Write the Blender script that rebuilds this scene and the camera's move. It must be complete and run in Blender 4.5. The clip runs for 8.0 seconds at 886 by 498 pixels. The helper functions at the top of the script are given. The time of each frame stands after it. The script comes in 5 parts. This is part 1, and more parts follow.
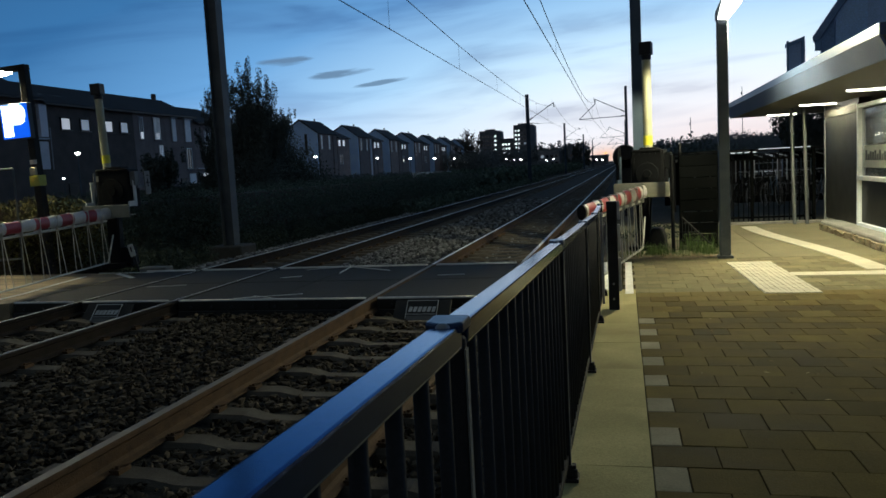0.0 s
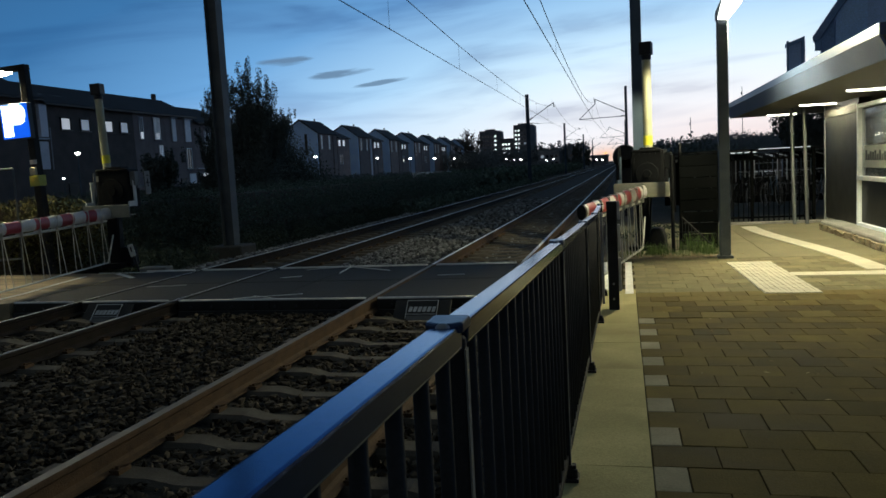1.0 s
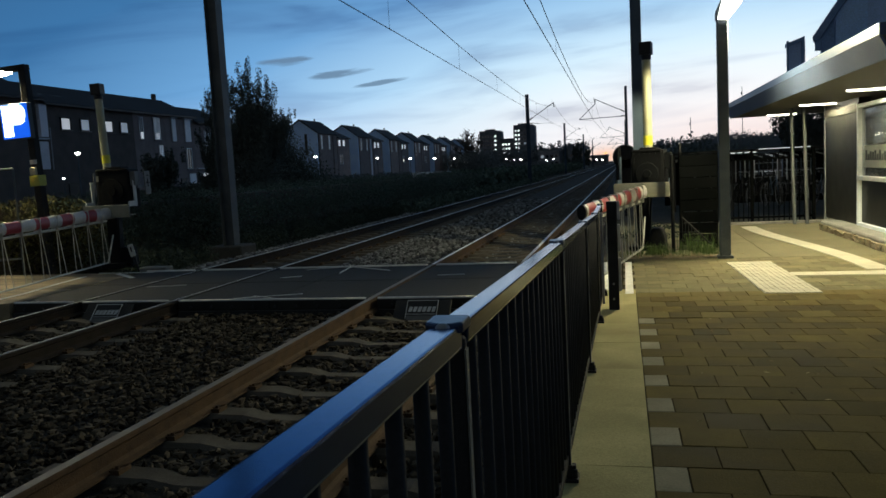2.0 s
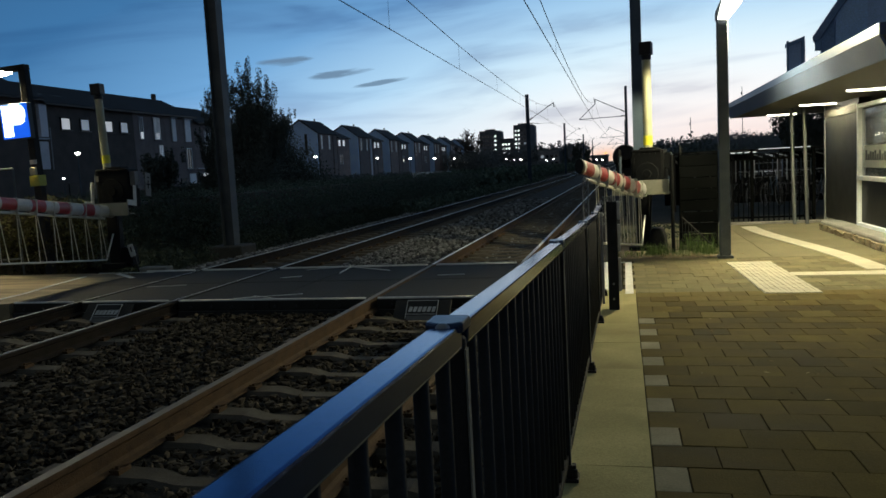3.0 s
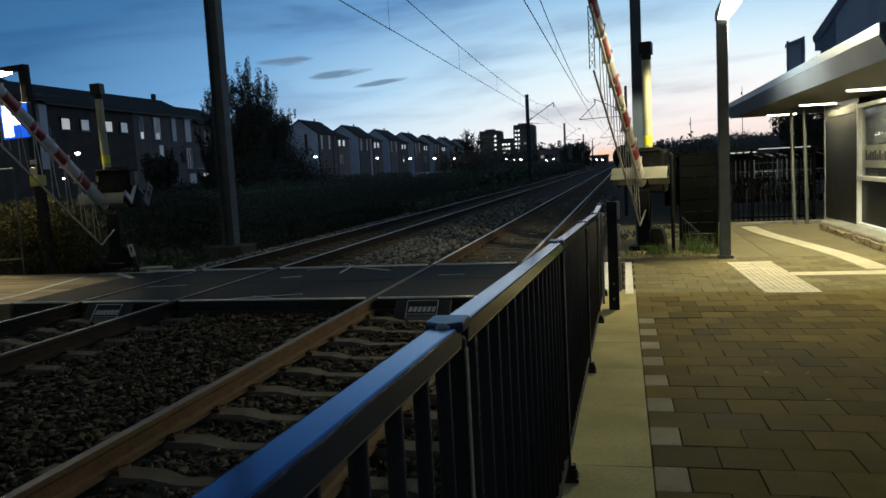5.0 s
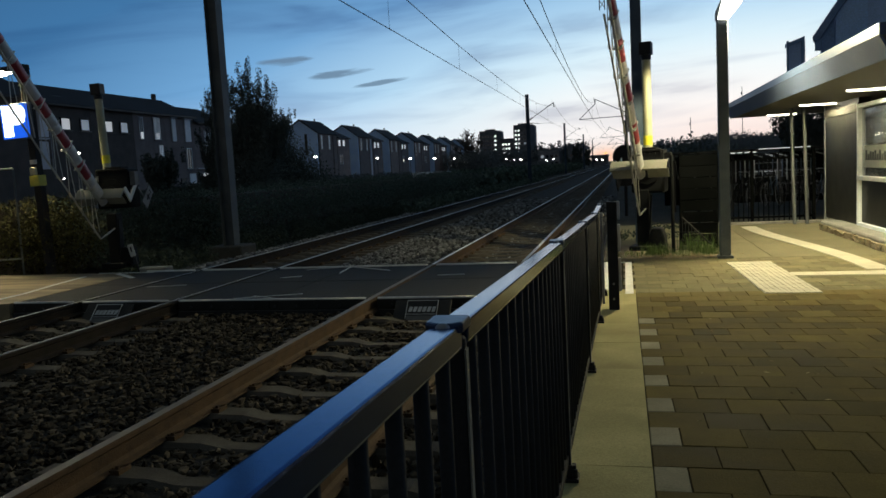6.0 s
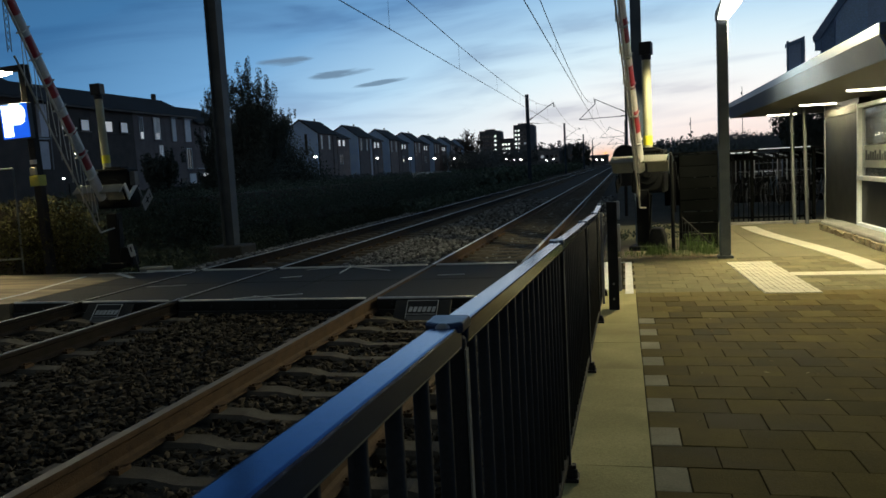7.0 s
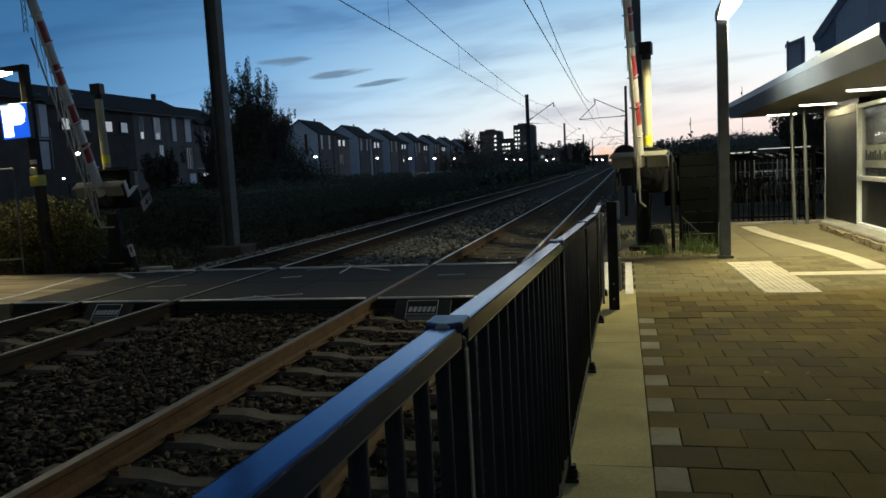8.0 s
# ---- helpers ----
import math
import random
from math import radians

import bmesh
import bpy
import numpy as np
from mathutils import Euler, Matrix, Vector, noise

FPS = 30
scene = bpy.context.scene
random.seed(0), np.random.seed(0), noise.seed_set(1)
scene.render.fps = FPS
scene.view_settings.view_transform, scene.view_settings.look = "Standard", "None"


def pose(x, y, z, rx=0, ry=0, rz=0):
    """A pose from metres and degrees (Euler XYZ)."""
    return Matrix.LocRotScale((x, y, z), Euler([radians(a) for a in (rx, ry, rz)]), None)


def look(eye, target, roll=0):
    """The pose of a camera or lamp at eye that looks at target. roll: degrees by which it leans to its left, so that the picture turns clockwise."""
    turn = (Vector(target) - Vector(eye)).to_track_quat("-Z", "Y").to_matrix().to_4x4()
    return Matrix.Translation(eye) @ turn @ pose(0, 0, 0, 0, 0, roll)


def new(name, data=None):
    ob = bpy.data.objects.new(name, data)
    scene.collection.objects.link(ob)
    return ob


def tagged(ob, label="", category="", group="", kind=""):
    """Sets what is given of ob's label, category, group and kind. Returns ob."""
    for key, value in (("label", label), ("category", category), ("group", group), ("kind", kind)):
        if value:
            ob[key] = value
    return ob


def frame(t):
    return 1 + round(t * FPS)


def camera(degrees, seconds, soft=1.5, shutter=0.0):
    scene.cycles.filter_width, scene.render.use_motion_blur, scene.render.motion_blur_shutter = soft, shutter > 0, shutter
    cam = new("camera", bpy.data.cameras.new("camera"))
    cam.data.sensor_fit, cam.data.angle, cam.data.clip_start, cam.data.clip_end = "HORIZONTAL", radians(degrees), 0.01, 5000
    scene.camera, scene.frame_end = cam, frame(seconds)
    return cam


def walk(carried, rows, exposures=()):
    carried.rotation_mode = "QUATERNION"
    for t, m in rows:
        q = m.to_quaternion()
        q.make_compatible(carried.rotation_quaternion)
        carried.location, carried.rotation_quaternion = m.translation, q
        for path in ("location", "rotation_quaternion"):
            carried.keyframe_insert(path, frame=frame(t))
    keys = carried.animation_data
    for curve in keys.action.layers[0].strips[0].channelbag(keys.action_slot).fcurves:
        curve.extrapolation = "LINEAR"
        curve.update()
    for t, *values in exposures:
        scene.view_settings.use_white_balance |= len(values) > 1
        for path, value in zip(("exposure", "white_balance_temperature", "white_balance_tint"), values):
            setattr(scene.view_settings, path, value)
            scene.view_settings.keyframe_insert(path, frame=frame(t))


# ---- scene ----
EYE = (0.0, 0.0, 1.564)
YAW, PITCH = -0.23328, -0.10203
AIM = (math.sin(YAW) * math.cos(PITCH), math.cos(YAW) * math.cos(PITCH), 1.564 + math.sin(PITCH))
cam = camera(59.29, 8.0, soft=1.6)
STAND = look(EYE, AIM, roll=-3.015)
walk(cam, [(0.0, STAND), (8.0, STAND)],
     [(0.0, 0.0, 6050, 10), (1.5, 0.0, 6250, 10), (3.0, 0.0, 6480, 10), (4.5, 0.0, 6530, 10), (6.5, 0.0, 6650, 10), (8.0, 0.0, 6650, 10)])

# ------------------------------------------------------------------ world and light


def dusk_world():
    """Afterglow low over the far end of the line, deep blue above it; a greyer fill added overhead and behind."""
    world = bpy.data.worlds.new("dusk")
    scene.world = world
    world.use_nodes = True
    nt = world.node_tree
    nt.nodes.clear()
    N, L = nt.nodes.new, nt.links.new

    def m(op, a, b=None, c=None):
        n = N("ShaderNodeMath")
        n.operation = op
        for i, v in enumerate((a, b, c)):
            if v is None:
                continue
            if isinstance(v, (int, float)):
                n.inputs[i].default_value = v
            else:
                L(v, n.inputs[i])
        return n.outputs[0]

    def mix(fac, a, b):
        n = N("ShaderNodeMix")
        n.data_type = "RGBA"
        for s, v in ((n.inputs[0], fac), (n.inputs[6], a), (n.inputs[7], b)):
            if isinstance(v, tuple):
                s.default_value = (*v, 1)
            elif isinstance(v, (int, float)):
                s.default_value = v
            else:
                L(v, s)
        return n.outputs[2]

    coord = N("ShaderNodeTexCoord")
    sep = N("ShaderNodeSeparateXYZ")
    L(coord.outputs["Generated"], sep.inputs[0])
    x, y, z = sep.outputs
    el = m("MULTIPLY", m("ARCSINE", z), 57.296)
    az = m("MULTIPLY", m("ARCTAN2", x, y), 57.296)
    off = m("ABSOLUTE", m("SUBTRACT", az, 9.0))
    wide = m("MULTIPLY", off, 0.34)
    up = m("MAXIMUM", el, 0.0)
    s = m("SQRT", m("ADD", m("MULTIPLY", up, up), m("MULTIPLY", wide, wide)))
    ramp = N("ShaderNodeValToRGB")
    L(m("DIVIDE", s, 90.0), ramp.inputs[0])
    stops = [(0, (1.0, .76, .66)), (2.2, (1.0, .88, .83)), (4, (1.0, .99, .98)), (6, (.90, .97, 1.0)),
             (8, (.72, .90, 1.0)), (10.5, (.46, .71, .93)), (14.5, (.165, .39, .69)), (19, (.050, .180, .39)),
             (26, (.028, .10, .23)), (45, (.058, .088, .116)), (90, (.074, .081, .076))]
    el_list = ramp.color_ramp.elements
    while len(el_list) < len(stops):
        el_list.new(0.5)
    for e, (deg, col) in zip(el_list, stops):
        e.position, e.color = deg / 90, (*col, 1)
    sky = ramp.outputs[0]
    low = m("POWER", m("MAXIMUM", m("SUBTRACT", 1.0, m("DIVIDE", up, 6.0)), 0.0), 1.3)
    sky = mix(m("MULTIPLY", low, 0.46), sky, (.90, .77, .77))
    # thin stretched cloud streaks
    comb = N("ShaderNodeCombineXYZ")
    L(m("MULTIPLY", az, 0.045), comb.inputs[0])
    L(m("ADD", m("MULTIPLY", el, 0.30), m("MULTIPLY", az, -0.025)), comb.inputs[1])
    noi = N("ShaderNodeTexNoise")
    L(comb.outputs[0], noi.inputs["Vector"])
    noi.inputs["Scale"].default_value, noi.inputs["Detail"].default_value = 1.6, 5
    noi.inputs["Distortion"].default_value = 0.6
    cr = N("ShaderNodeMapRange")
    cr.interpolation_type = "SMOOTHSTEP"
    L(noi.outputs[0], cr.inputs[0])
    cr.inputs[1].default_value, cr.inputs[2].default_value = 0.46, 0.72
    cr.inputs[3].default_value, cr.inputs[4].default_value = 0.0, 0.42
    grey = N("ShaderNodeMix")
    grey.data_type, grey.blend_type = "RGBA", "MULTIPLY"
    grey.inputs[0].default_value = 1
    L(sky, grey.inputs[6])
    grey.inputs[7].default_value = (.46, .50, .62, 1)
    sky = mix(cr.outputs[0], sky, grey.outputs[2])
    # broad soft bands of thin cloud
    sv = N("ShaderNodeCombineXYZ")
    L(m("MULTIPLY", az, 0.16), sv.inputs[0])
    L(m("SUBTRACT", m("MULTIPLY", el, 0.85), m("MULTIPLY", az, 0.05)), sv.inputs[1])
    soft = N("ShaderNodeTexNoise")
    L(sv.outputs[0], soft.inputs["Vector"])
    soft.inputs["Scale"].default_value, soft.inputs["Detail"].default_value = 1.3, 6
    haze = None
    for a0, e0, w, h, lean in ((-20.0, 10.9, 6.5, 1.0, .05), (-14.5, 11.6, 5.5, .7, .06), (-9.7, 8.2, 2.6, .6, .05), (-2.7, 9.6, 5.0, .6, .06), (-3.0, 3.45, 5.2, .5, -.02), (3.6, 4.9, 3.4, .7, -.05), (-9.0, 6.5, 3.2, .35, .05), (-24.0, 13.2, 6.0, .8, .04)):
        da = m("SUBTRACT", az, a0)
        de = m("SUBTRACT", m("SUBTRACT", el, e0), m("MULTIPLY", da, lean))
        q = m("ADD", m("POWER", m("DIVIDE", da, w), 2.0), m("POWER", m("DIVIDE", de, h), 2.0))
        one = m("EXPONENT", m("MULTIPLY", m("ADD", q, m("MULTIPLY", m("SUBTRACT", soft.outputs[0], 0.5), 5.0)), -1.0))
        haze = one if haze is None else m("MAXIMUM", haze, one)
    tint = N("ShaderNodeMix")
    tint.data_type, tint.blend_type = "RGBA", "MULTIPLY"
    tint.inputs[0].default_value = 1
    L(sky, tint.inputs[6])
    tint.inputs[7].default_value = (.66, .66, .72, 1)
    sky = mix(m("MULTIPLY", m("MINIMUM", haze, 1.0), 0.62), sky, tint.outputs[2])
    # three small lens clouds over the roofs
    wv = N("ShaderNodeCombineXYZ")
    L(m("MULTIPLY", az, 0.35), wv.inputs[0])
    L(m("SUBTRACT", m("MULTIPLY", el, 2.6), m("MULTIPLY", az, 0.26)), wv.inputs[1])
    wisp = N("ShaderNodeTexNoise")
    L(wv.outputs[0], wisp.inputs["Vector"])
    wisp.inputs["Scale"].default_value, wisp.inputs["Detail"].default_value = 1.1, 6
    lens = None
    for a0, e0, w, h, lean in ((-23.9, 8.12, 1.9, 0.34, .05), (-20.15, 7.15, 2.4, 0.32, .115), (-17.35, 6.40, 2.2, 0.20, .12)):
        da = m("SUBTRACT", az, a0)
        de = m("SUBTRACT", m("SUBTRACT", el, e0), m("MULTIPLY", da, lean))
        q = m("ADD", m("POWER", m("DIVIDE", da, w), 2.0), m("POWER", m("DIVIDE", de, h), 2.0))
        q = m("ADD", q, m("MULTIPLY", m("SUBTRACT", wisp.outputs[0], 0.5), 2.4))
        one = m("MAXIMUM", m("SUBTRACT", 1.0, q), 0.0)
        lens = one if lens is None else m("MAXIMUM", lens, one)
    sky = mix(m("MULTIPLY", m("MINIMUM", m("MULTIPLY", lens, 1.5), 1.0), 0.80), sky, (.125, .205, .31))
    # last light of the sun on the horizon
    gl = m("ADD", m("POWER", m("DIVIDE", m("ADD", az, 1.3), 1.6), 2.0), m("POWER", m("DIVIDE", m("SUBTRACT", el, 0.3), 0.7), 2.0))
    glow = m("EXPONENT", m("MULTIPLY", gl, -1.0))
    sky = mix(m("MULTIPLY", glow, 0.7), sky, (.95, .50, .26))
    bg = N("ShaderNodeBackground")
    L(sky, bg.inputs[0])
    bg.inputs[1].default_value = 1.0
    out = N("ShaderNodeOutputWorld")
    L(bg.outputs[0], out.inputs[0])


dusk_world()


def lamp_spot(name, loc, radius, power, color, degrees, blend, target):
    """A lamp head that throws its light downwards and wide."""
    d = bpy.data.lights.new(name, "SPOT")
    d.energy, d.color, d.shadow_soft_size = power, color, radius
    d.spot_size, d.spot_blend = radians(degrees), blend
    ob = new(name, d)
    ob.matrix_world = look(loc, target)
    return ob


def lamp_area(name, loc, size, power, color, size_y=None, target=None, spread=180):
    d = bpy.data.lights.new(name, "AREA")
    d.energy, d.color, d.size = power, color, size
    if size_y:
        d.shape, d.size_y = "RECTANGLE", size_y
    d.spread = math.radians(spread)
    ob = new(name, d)
    ob.matrix_world = look(loc, target or (loc[0] + .001, loc[1], loc[2] - 1))
    return ob


WARM = (1.0, 0.90, 0.54)
# street lamp on the pavement, lamp strips under the canopy, lamp beyond the line
lamp_spot("light_street_lamp", (1.66, 12.4, 3.52), 0.09, 900, WARM, 164, 0.18, (1.55, 11.95, 0))
# the first, at y 9.95, is added out of view and has no strip
for cx, cy in ((3.72, 9.95), (3.72, 13.35), (3.72, 16.75), (3.72, 20.35)):
    lamp_area("light_canopy", (cx, cy, 2.395), 0.7, 55, WARM, 0.2)
lamp_area("light_bike_shelter", (4.1, 24.3, 1.58), 2.4, 11, (.95, .98, 1.0), 0.3)
lamp_area("light_far_lamp", (-11.38, 12.60, 3.70), 0.5, 98, WARM, 0.2, (-11.30, 11.15, 0), 136)


# ------------------------------------------------------------------ materials
def surf(name, a, b, rough=0.7, scale=4.0, bump=0.2, metal=0.0, fine=60.0, vary=0.25, rvar=0.15, spec=0.5, stretch=(1, 1, 1), coat=0.0, dist=0.01, patch=0.0):
    """Two-scale procedural surface: broad stains from a to b, fine grain, relief, a little change from piece to piece."""
    mat = bpy.data.materials.new(name)
    mat.use_nodes = True
    nt = mat.node_tree
    N, L = nt.nodes.new, nt.links.new
    bs = nt.nodes["Principled BSDF"]
    tc = N("ShaderNodeTexCoord")
    info = N("ShaderNodeObjectInfo")
    add = N("ShaderNodeVectorMath")
    add.operation = "MULTIPLY_ADD"
    L(tc.outputs["Object"], add.inputs[0])
    add.inputs[1].default_value = stretch
    cmb = N("ShaderNodeCombineXYZ")
    mul = N("ShaderNodeMath")
    mul.operation = "MULTIPLY"
    L(info.outputs["Random"], mul.inputs[0])
    mul.inputs[1].default_value = 37.0
    L(mul.outputs[0], cmb.inputs[0])
    L(mul.outputs[0], cmb.inputs[1])
    L(cmb.outputs[0], add.inputs[2])
    n1, n2 = N("ShaderNodeTexNoise"), N("ShaderNodeTexNoise")
    for n, sc in ((n1, scale), (n2, fine)):
        L(add.outputs[0], n.inputs["Vector"])
        n.inputs["Scale"].default_value, n.inputs["Detail"].default_value = sc, 5
    mr = N("ShaderNodeMapRange")
    L(n1.outputs[0], mr.inputs[0])
    mr.inputs[1].default_value, mr.inputs[2].default_value = 0.32, 0.68
    mx = N("ShaderNodeMix")
    mx.data_type = "RGBA"
    L(mr.outputs[0], mx.inputs[0])
    mx.inputs[6].default_value, mx.inputs[7].default_value = (*a, 1), (*b, 1)
    hsv = N("ShaderNodeHueSaturation")
    L(mx.outputs[2], hsv.inputs["Color"])
    v1 = N("ShaderNodeMath")
    v1.operation = "MULTIPLY_ADD"
    L(info.outputs["Random"], v1.inputs[0])
    v1.inputs[1].default_value, v1.inputs[2].default_value = vary, 1 - vary / 2
    v2 = N("ShaderNodeMath")
    v2.operation = "MULTIPLY_ADD"
    L(n2.outputs[0], v2.inputs[0])
    v2.inputs[1].default_value, v2.inputs[2].default_value = 0.7, 0.65
    v3 = N("ShaderNodeMath")
    v3.operation = "MULTIPLY"
    L(v1.outputs[0], v3.inputs[0])
    L(v2.outputs[0], v3.inputs[1])
    val = v3.outputs[0]
    if patch:
        # damp and dirty patches that run over many pieces
        pn, pm, pv = N("ShaderNodeTexNoise"), N("ShaderNodeMapRange"), N("ShaderNodeMath")
        L(info.outputs["Location"], pn.inputs["Vector"])
        pn.inputs["Scale"].default_value, pn.inputs["Detail"].default_value = 1.3, 3
        L(pn.outputs[0], pm.inputs[0])
        pm.inputs[1].default_value, pm.inputs[2].default_value = 0.35, 0.65
        pm.inputs[3].default_value, pm.inputs[4].default_value = 1 - patch, 1 + patch
        pv.operation = "MULTIPLY"
        L(val, pv.inputs[0])
        L(pm.outputs[0], pv.inputs[1])
        val = pv.outputs[0]
    L(val, hsv.inputs["Value"])
    L(hsv.outputs[0], bs.inputs["Base Color"])
    rr = N("ShaderNodeMath")
    rr.operation = "MULTIPLY_ADD"
    L(n1.outputs[0], rr.inputs[0])
    rr.inputs[1].default_value, rr.inputs[2].default_value = rvar * 2, max(0.02, rough - rvar)
    L(rr.outputs[0], bs.inputs["Roughness"])
    bs.inputs["Metallic"].default_value = metal
    bs.inputs["Specular IOR Level"].default_value = spec
    bs.inputs["Coat Weight"].default_value = coat
    if bump:
        bp = N("ShaderNodeBump")
        bp.inputs["Strength"].default_value, bp.inputs["Distance"].default_value = bump, dist
        L(n2.outputs[0], bp.inputs["Height"])
        L(bp.outputs[0], bs.inputs["Normal"])
    return mat


def glowing(name, color, strength):
    mat = bpy.data.materials.new(name)
    mat.use_nodes = True
    bs = mat.node_tree.nodes["Principled BSDF"]
    bs.inputs["Base Color"].default_value = (*color, 1)
    bs.inputs["Emission Color"].default_value = (*color, 1)
    bs.inputs["Emission Strength"].default_value = strength
    return mat


def pane(name, tint=(.8, .85, .9)):
    mat = bpy.data.materials.new(name)
    mat.use_nodes = True
    bs = mat.node_tree.nodes["Principled BSDF"]
    bs.inputs["Base Color"].default_value = (*tint, 1)
    bs.inputs["Roughness"].default_value = 0.04
    bs.inputs["Transmission Weight"].default_value = 0.9
    bs.inputs["IOR"].default_value = 1.45
    return mat


M_earth = surf("earth", (.046, .045, .035), (.080, .076, .060), .95, .6, .5, fine=14, dist=.05, spec=.1)
M_ballast = surf("ballast_bed", (.032, .031, .028), (.060, .058, .053), .95, 3, .8, fine=26, dist=.04, spec=.1)
# darker rail sides, for the further track
M_rail_side_dark = surf("dark_rail_side", (.022, .0175, .0130), (.040, .031, .024), .9, 7, .4, fine=90, spec=.2)
M_rail_top_dull = surf("dull_rail_head", (.140, .104, .066), (.210, .162, .108), .55, 5, .1, metal=.12, fine=120, stretch=(1, .05, 1))
M_rail_side = surf("rusty_rail", (.068, .040, .020), (.120, .074, .039), .85, 7, .4, fine=90, spec=.3)
M_rail_top = surf("worn_rail_head", (.042, .038, .031), (.070, .064, .053), .7, 5, .05, metal=.1, fine=120, stretch=(1, .05, 1), spec=.3)
# running edge near white: polish, with the sky's sheen put into the colour
M_running = surf("sheen_steel", (.72, .72, .70), (.84, .84, .82), .6, 5, .0, metal=.25, fine=120, stretch=(1, .05, 1))
M_sleeper = surf("sleeper_concrete", (.080, .069, .054), (.135, .120, .098), .9, 5, .4, fine=70, spec=.15)
M_rubber = surf("crossing_rubber", (.023, .0220, .0182), (.038, .0365, .031), .85, 3, .3, fine=80, spec=.25)
M_rubber_face = surf("crossing_edge", (.020, .020, .019), (.034, .033, .031), .8, 5, .3, fine=60)
M_edge = surf("steel_edge", (.62, .62, .60), (.80, .80, .77), .5, 4, .05, metal=.15, fine=90)
M_mark = surf("road_marking", (.58, .58, .54), (.78, .78, .73), .7, 9, .2, fine=90)
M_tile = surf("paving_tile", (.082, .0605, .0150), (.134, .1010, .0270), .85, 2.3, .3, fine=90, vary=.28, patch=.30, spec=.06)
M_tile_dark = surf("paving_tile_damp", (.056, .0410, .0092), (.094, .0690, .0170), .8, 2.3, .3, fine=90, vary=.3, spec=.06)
# paler tile copy for rows nearing the lamp, its light in the colour
M_tile_mid = surf("paving_tile_lit", (.118, .091, .028), (.160, .126, .044), .85, 2.3, .25, fine=90, vary=.25, patch=.14, spec=.06)
M_tile_white = surf("white_tile", (.250, .226, .148), (.345, .315, .215), .85, 4, .2, fine=90, vary=.35, spec=.1)
M_joint = surf("joint_sand", (.030, .025, .011), (.052, .044, .021), .95, 9, .4, fine=80, spec=.05)
M_slab = surf("kerb_slab", (.33, .294, .134), (.51, .458, .222), .9, 1.5, .25, fine=90, vary=.14, stretch=(1, 1, 1), spec=.08)
M_path = surf("path_concrete", (.092, .063, .028), (.36, .285, .168), .85, 1.6, .25, fine=70, vary=.1, stretch=(.35, 2.4, 1))
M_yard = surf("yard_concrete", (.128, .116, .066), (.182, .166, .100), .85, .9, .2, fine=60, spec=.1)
M_tactile = surf("tactile_tile", (.38, .36, .27), (.48, .455, .35), .75, 4, .15, fine=80, vary=.1)
M_fence = surf("fence_paint", (.015, .0155, .0158), (.026, .0265, .0268), .8, 6, .08, fine=140, vary=.2, rvar=.1, spec=.2)
M_handrail = surf("handrail_paint", (.022, .058, .175), (.042, .086, .212), .17, 1.6, .012, metal=.85, fine=90, rvar=.08)
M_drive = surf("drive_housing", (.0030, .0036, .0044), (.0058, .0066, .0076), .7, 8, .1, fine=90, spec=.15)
# distant leaves paler and bluer: haze put into the colour
M_hazy_leaf = surf("hazy_leaf", (.13, .15, .155), (.20, .22, .22), .8, 1, .2, fine=9, vary=.4)
M_cap = surf("cap_metal", (.020, .030, .060), (.038, .050, .085), .30, 5, .05, metal=.6, fine=90)
M_black = surf("black_plastic", (.005, .005, .0055), (.011, .011, .012), .5, 8, .1, fine=90, spec=.3)
M_mast = surf("mast_steel", (.034, .055, .084), (.056, .082, .116), .6, 2, .15, fine=70, spec=.25)
M_mast_grey = surf("weathered_mast_steel", (.066, .074, .077), (.108, .118, .122), .6, 2, .15, fine=70, spec=.3)
M_post_lit = surf("lit_post_side", (.22, .22, .21), (.32, .32, .30), .4, 6, .08, fine=140, metal=.4)
M_plinth_stone = surf("plinth_stone", (.13, .105, .062), (.26, .21, .13), .95, 5, .6, fine=30, dist=.02)
M_galv = surf("galvanised", (.20, .21, .22), (.32, .33, .34), .45, 4, .1, metal=.7, fine=80)
M_lamp_post = surf("lamp_post_paint", (.050, .062, .074), (.085, .102, .116), .6, 3, .1, fine=80, spec=.3)
M_found = surf("old_foundation", (.040, .039, .034), (.070, .067, .058), .95, 3, .5, fine=30, dist=.02)
M_concrete = surf("concrete", (.16, .155, .14), (.26, .25, .23), .9, 3, .3, fine=60)
M_red = surf("red_band", (.235, .016, .024), (.310, .026, .032), .45, 8, .05, fine=80)
M_white = surf("white_band", (.46, .45, .425), (.58, .57, .54), .45, 8, .05, fine=80)
M_rod = surf("skirt_rod", (.36, .36, .32), (.50, .49, .44), .4, 8, .05, metal=.3, fine=80)
M_plate = surf("yoke_plate", (.165, .167, .131), (.235, .231, .190), .6, 4, .1, fine=80)
M_tube = surf("warning_tube", (.35, .345, .215), (.44, .435, .29), .5, 3, .05, fine=80)
M_yellow_paint = surf("yellow_paint", (.42, .40, .05), (.52, .50, .09), .6, 6, .05)
M_yellow = surf("yellow_band", (.62, .56, .03), (.70, .64, .05), .5, 6, .05, fine=80)
# leaf copy for growth away from the lamps, colour lifted for haze
M_leaf_unlit = surf("unlit_leaf", (.048, .064, .050), (.084, .104, .082), .9, 3, .2, fine=40, vary=.5, spec=.05)
M_leaf = surf("tree_leaf", (.050, .064, .055), (.090, .106, .090), .75, 3, .2, fine=40, vary=.5)
M_grass = surf("grass_blade", (.045, .085, .018), (.095, .145, .036), .7, 9, .1, fine=60)
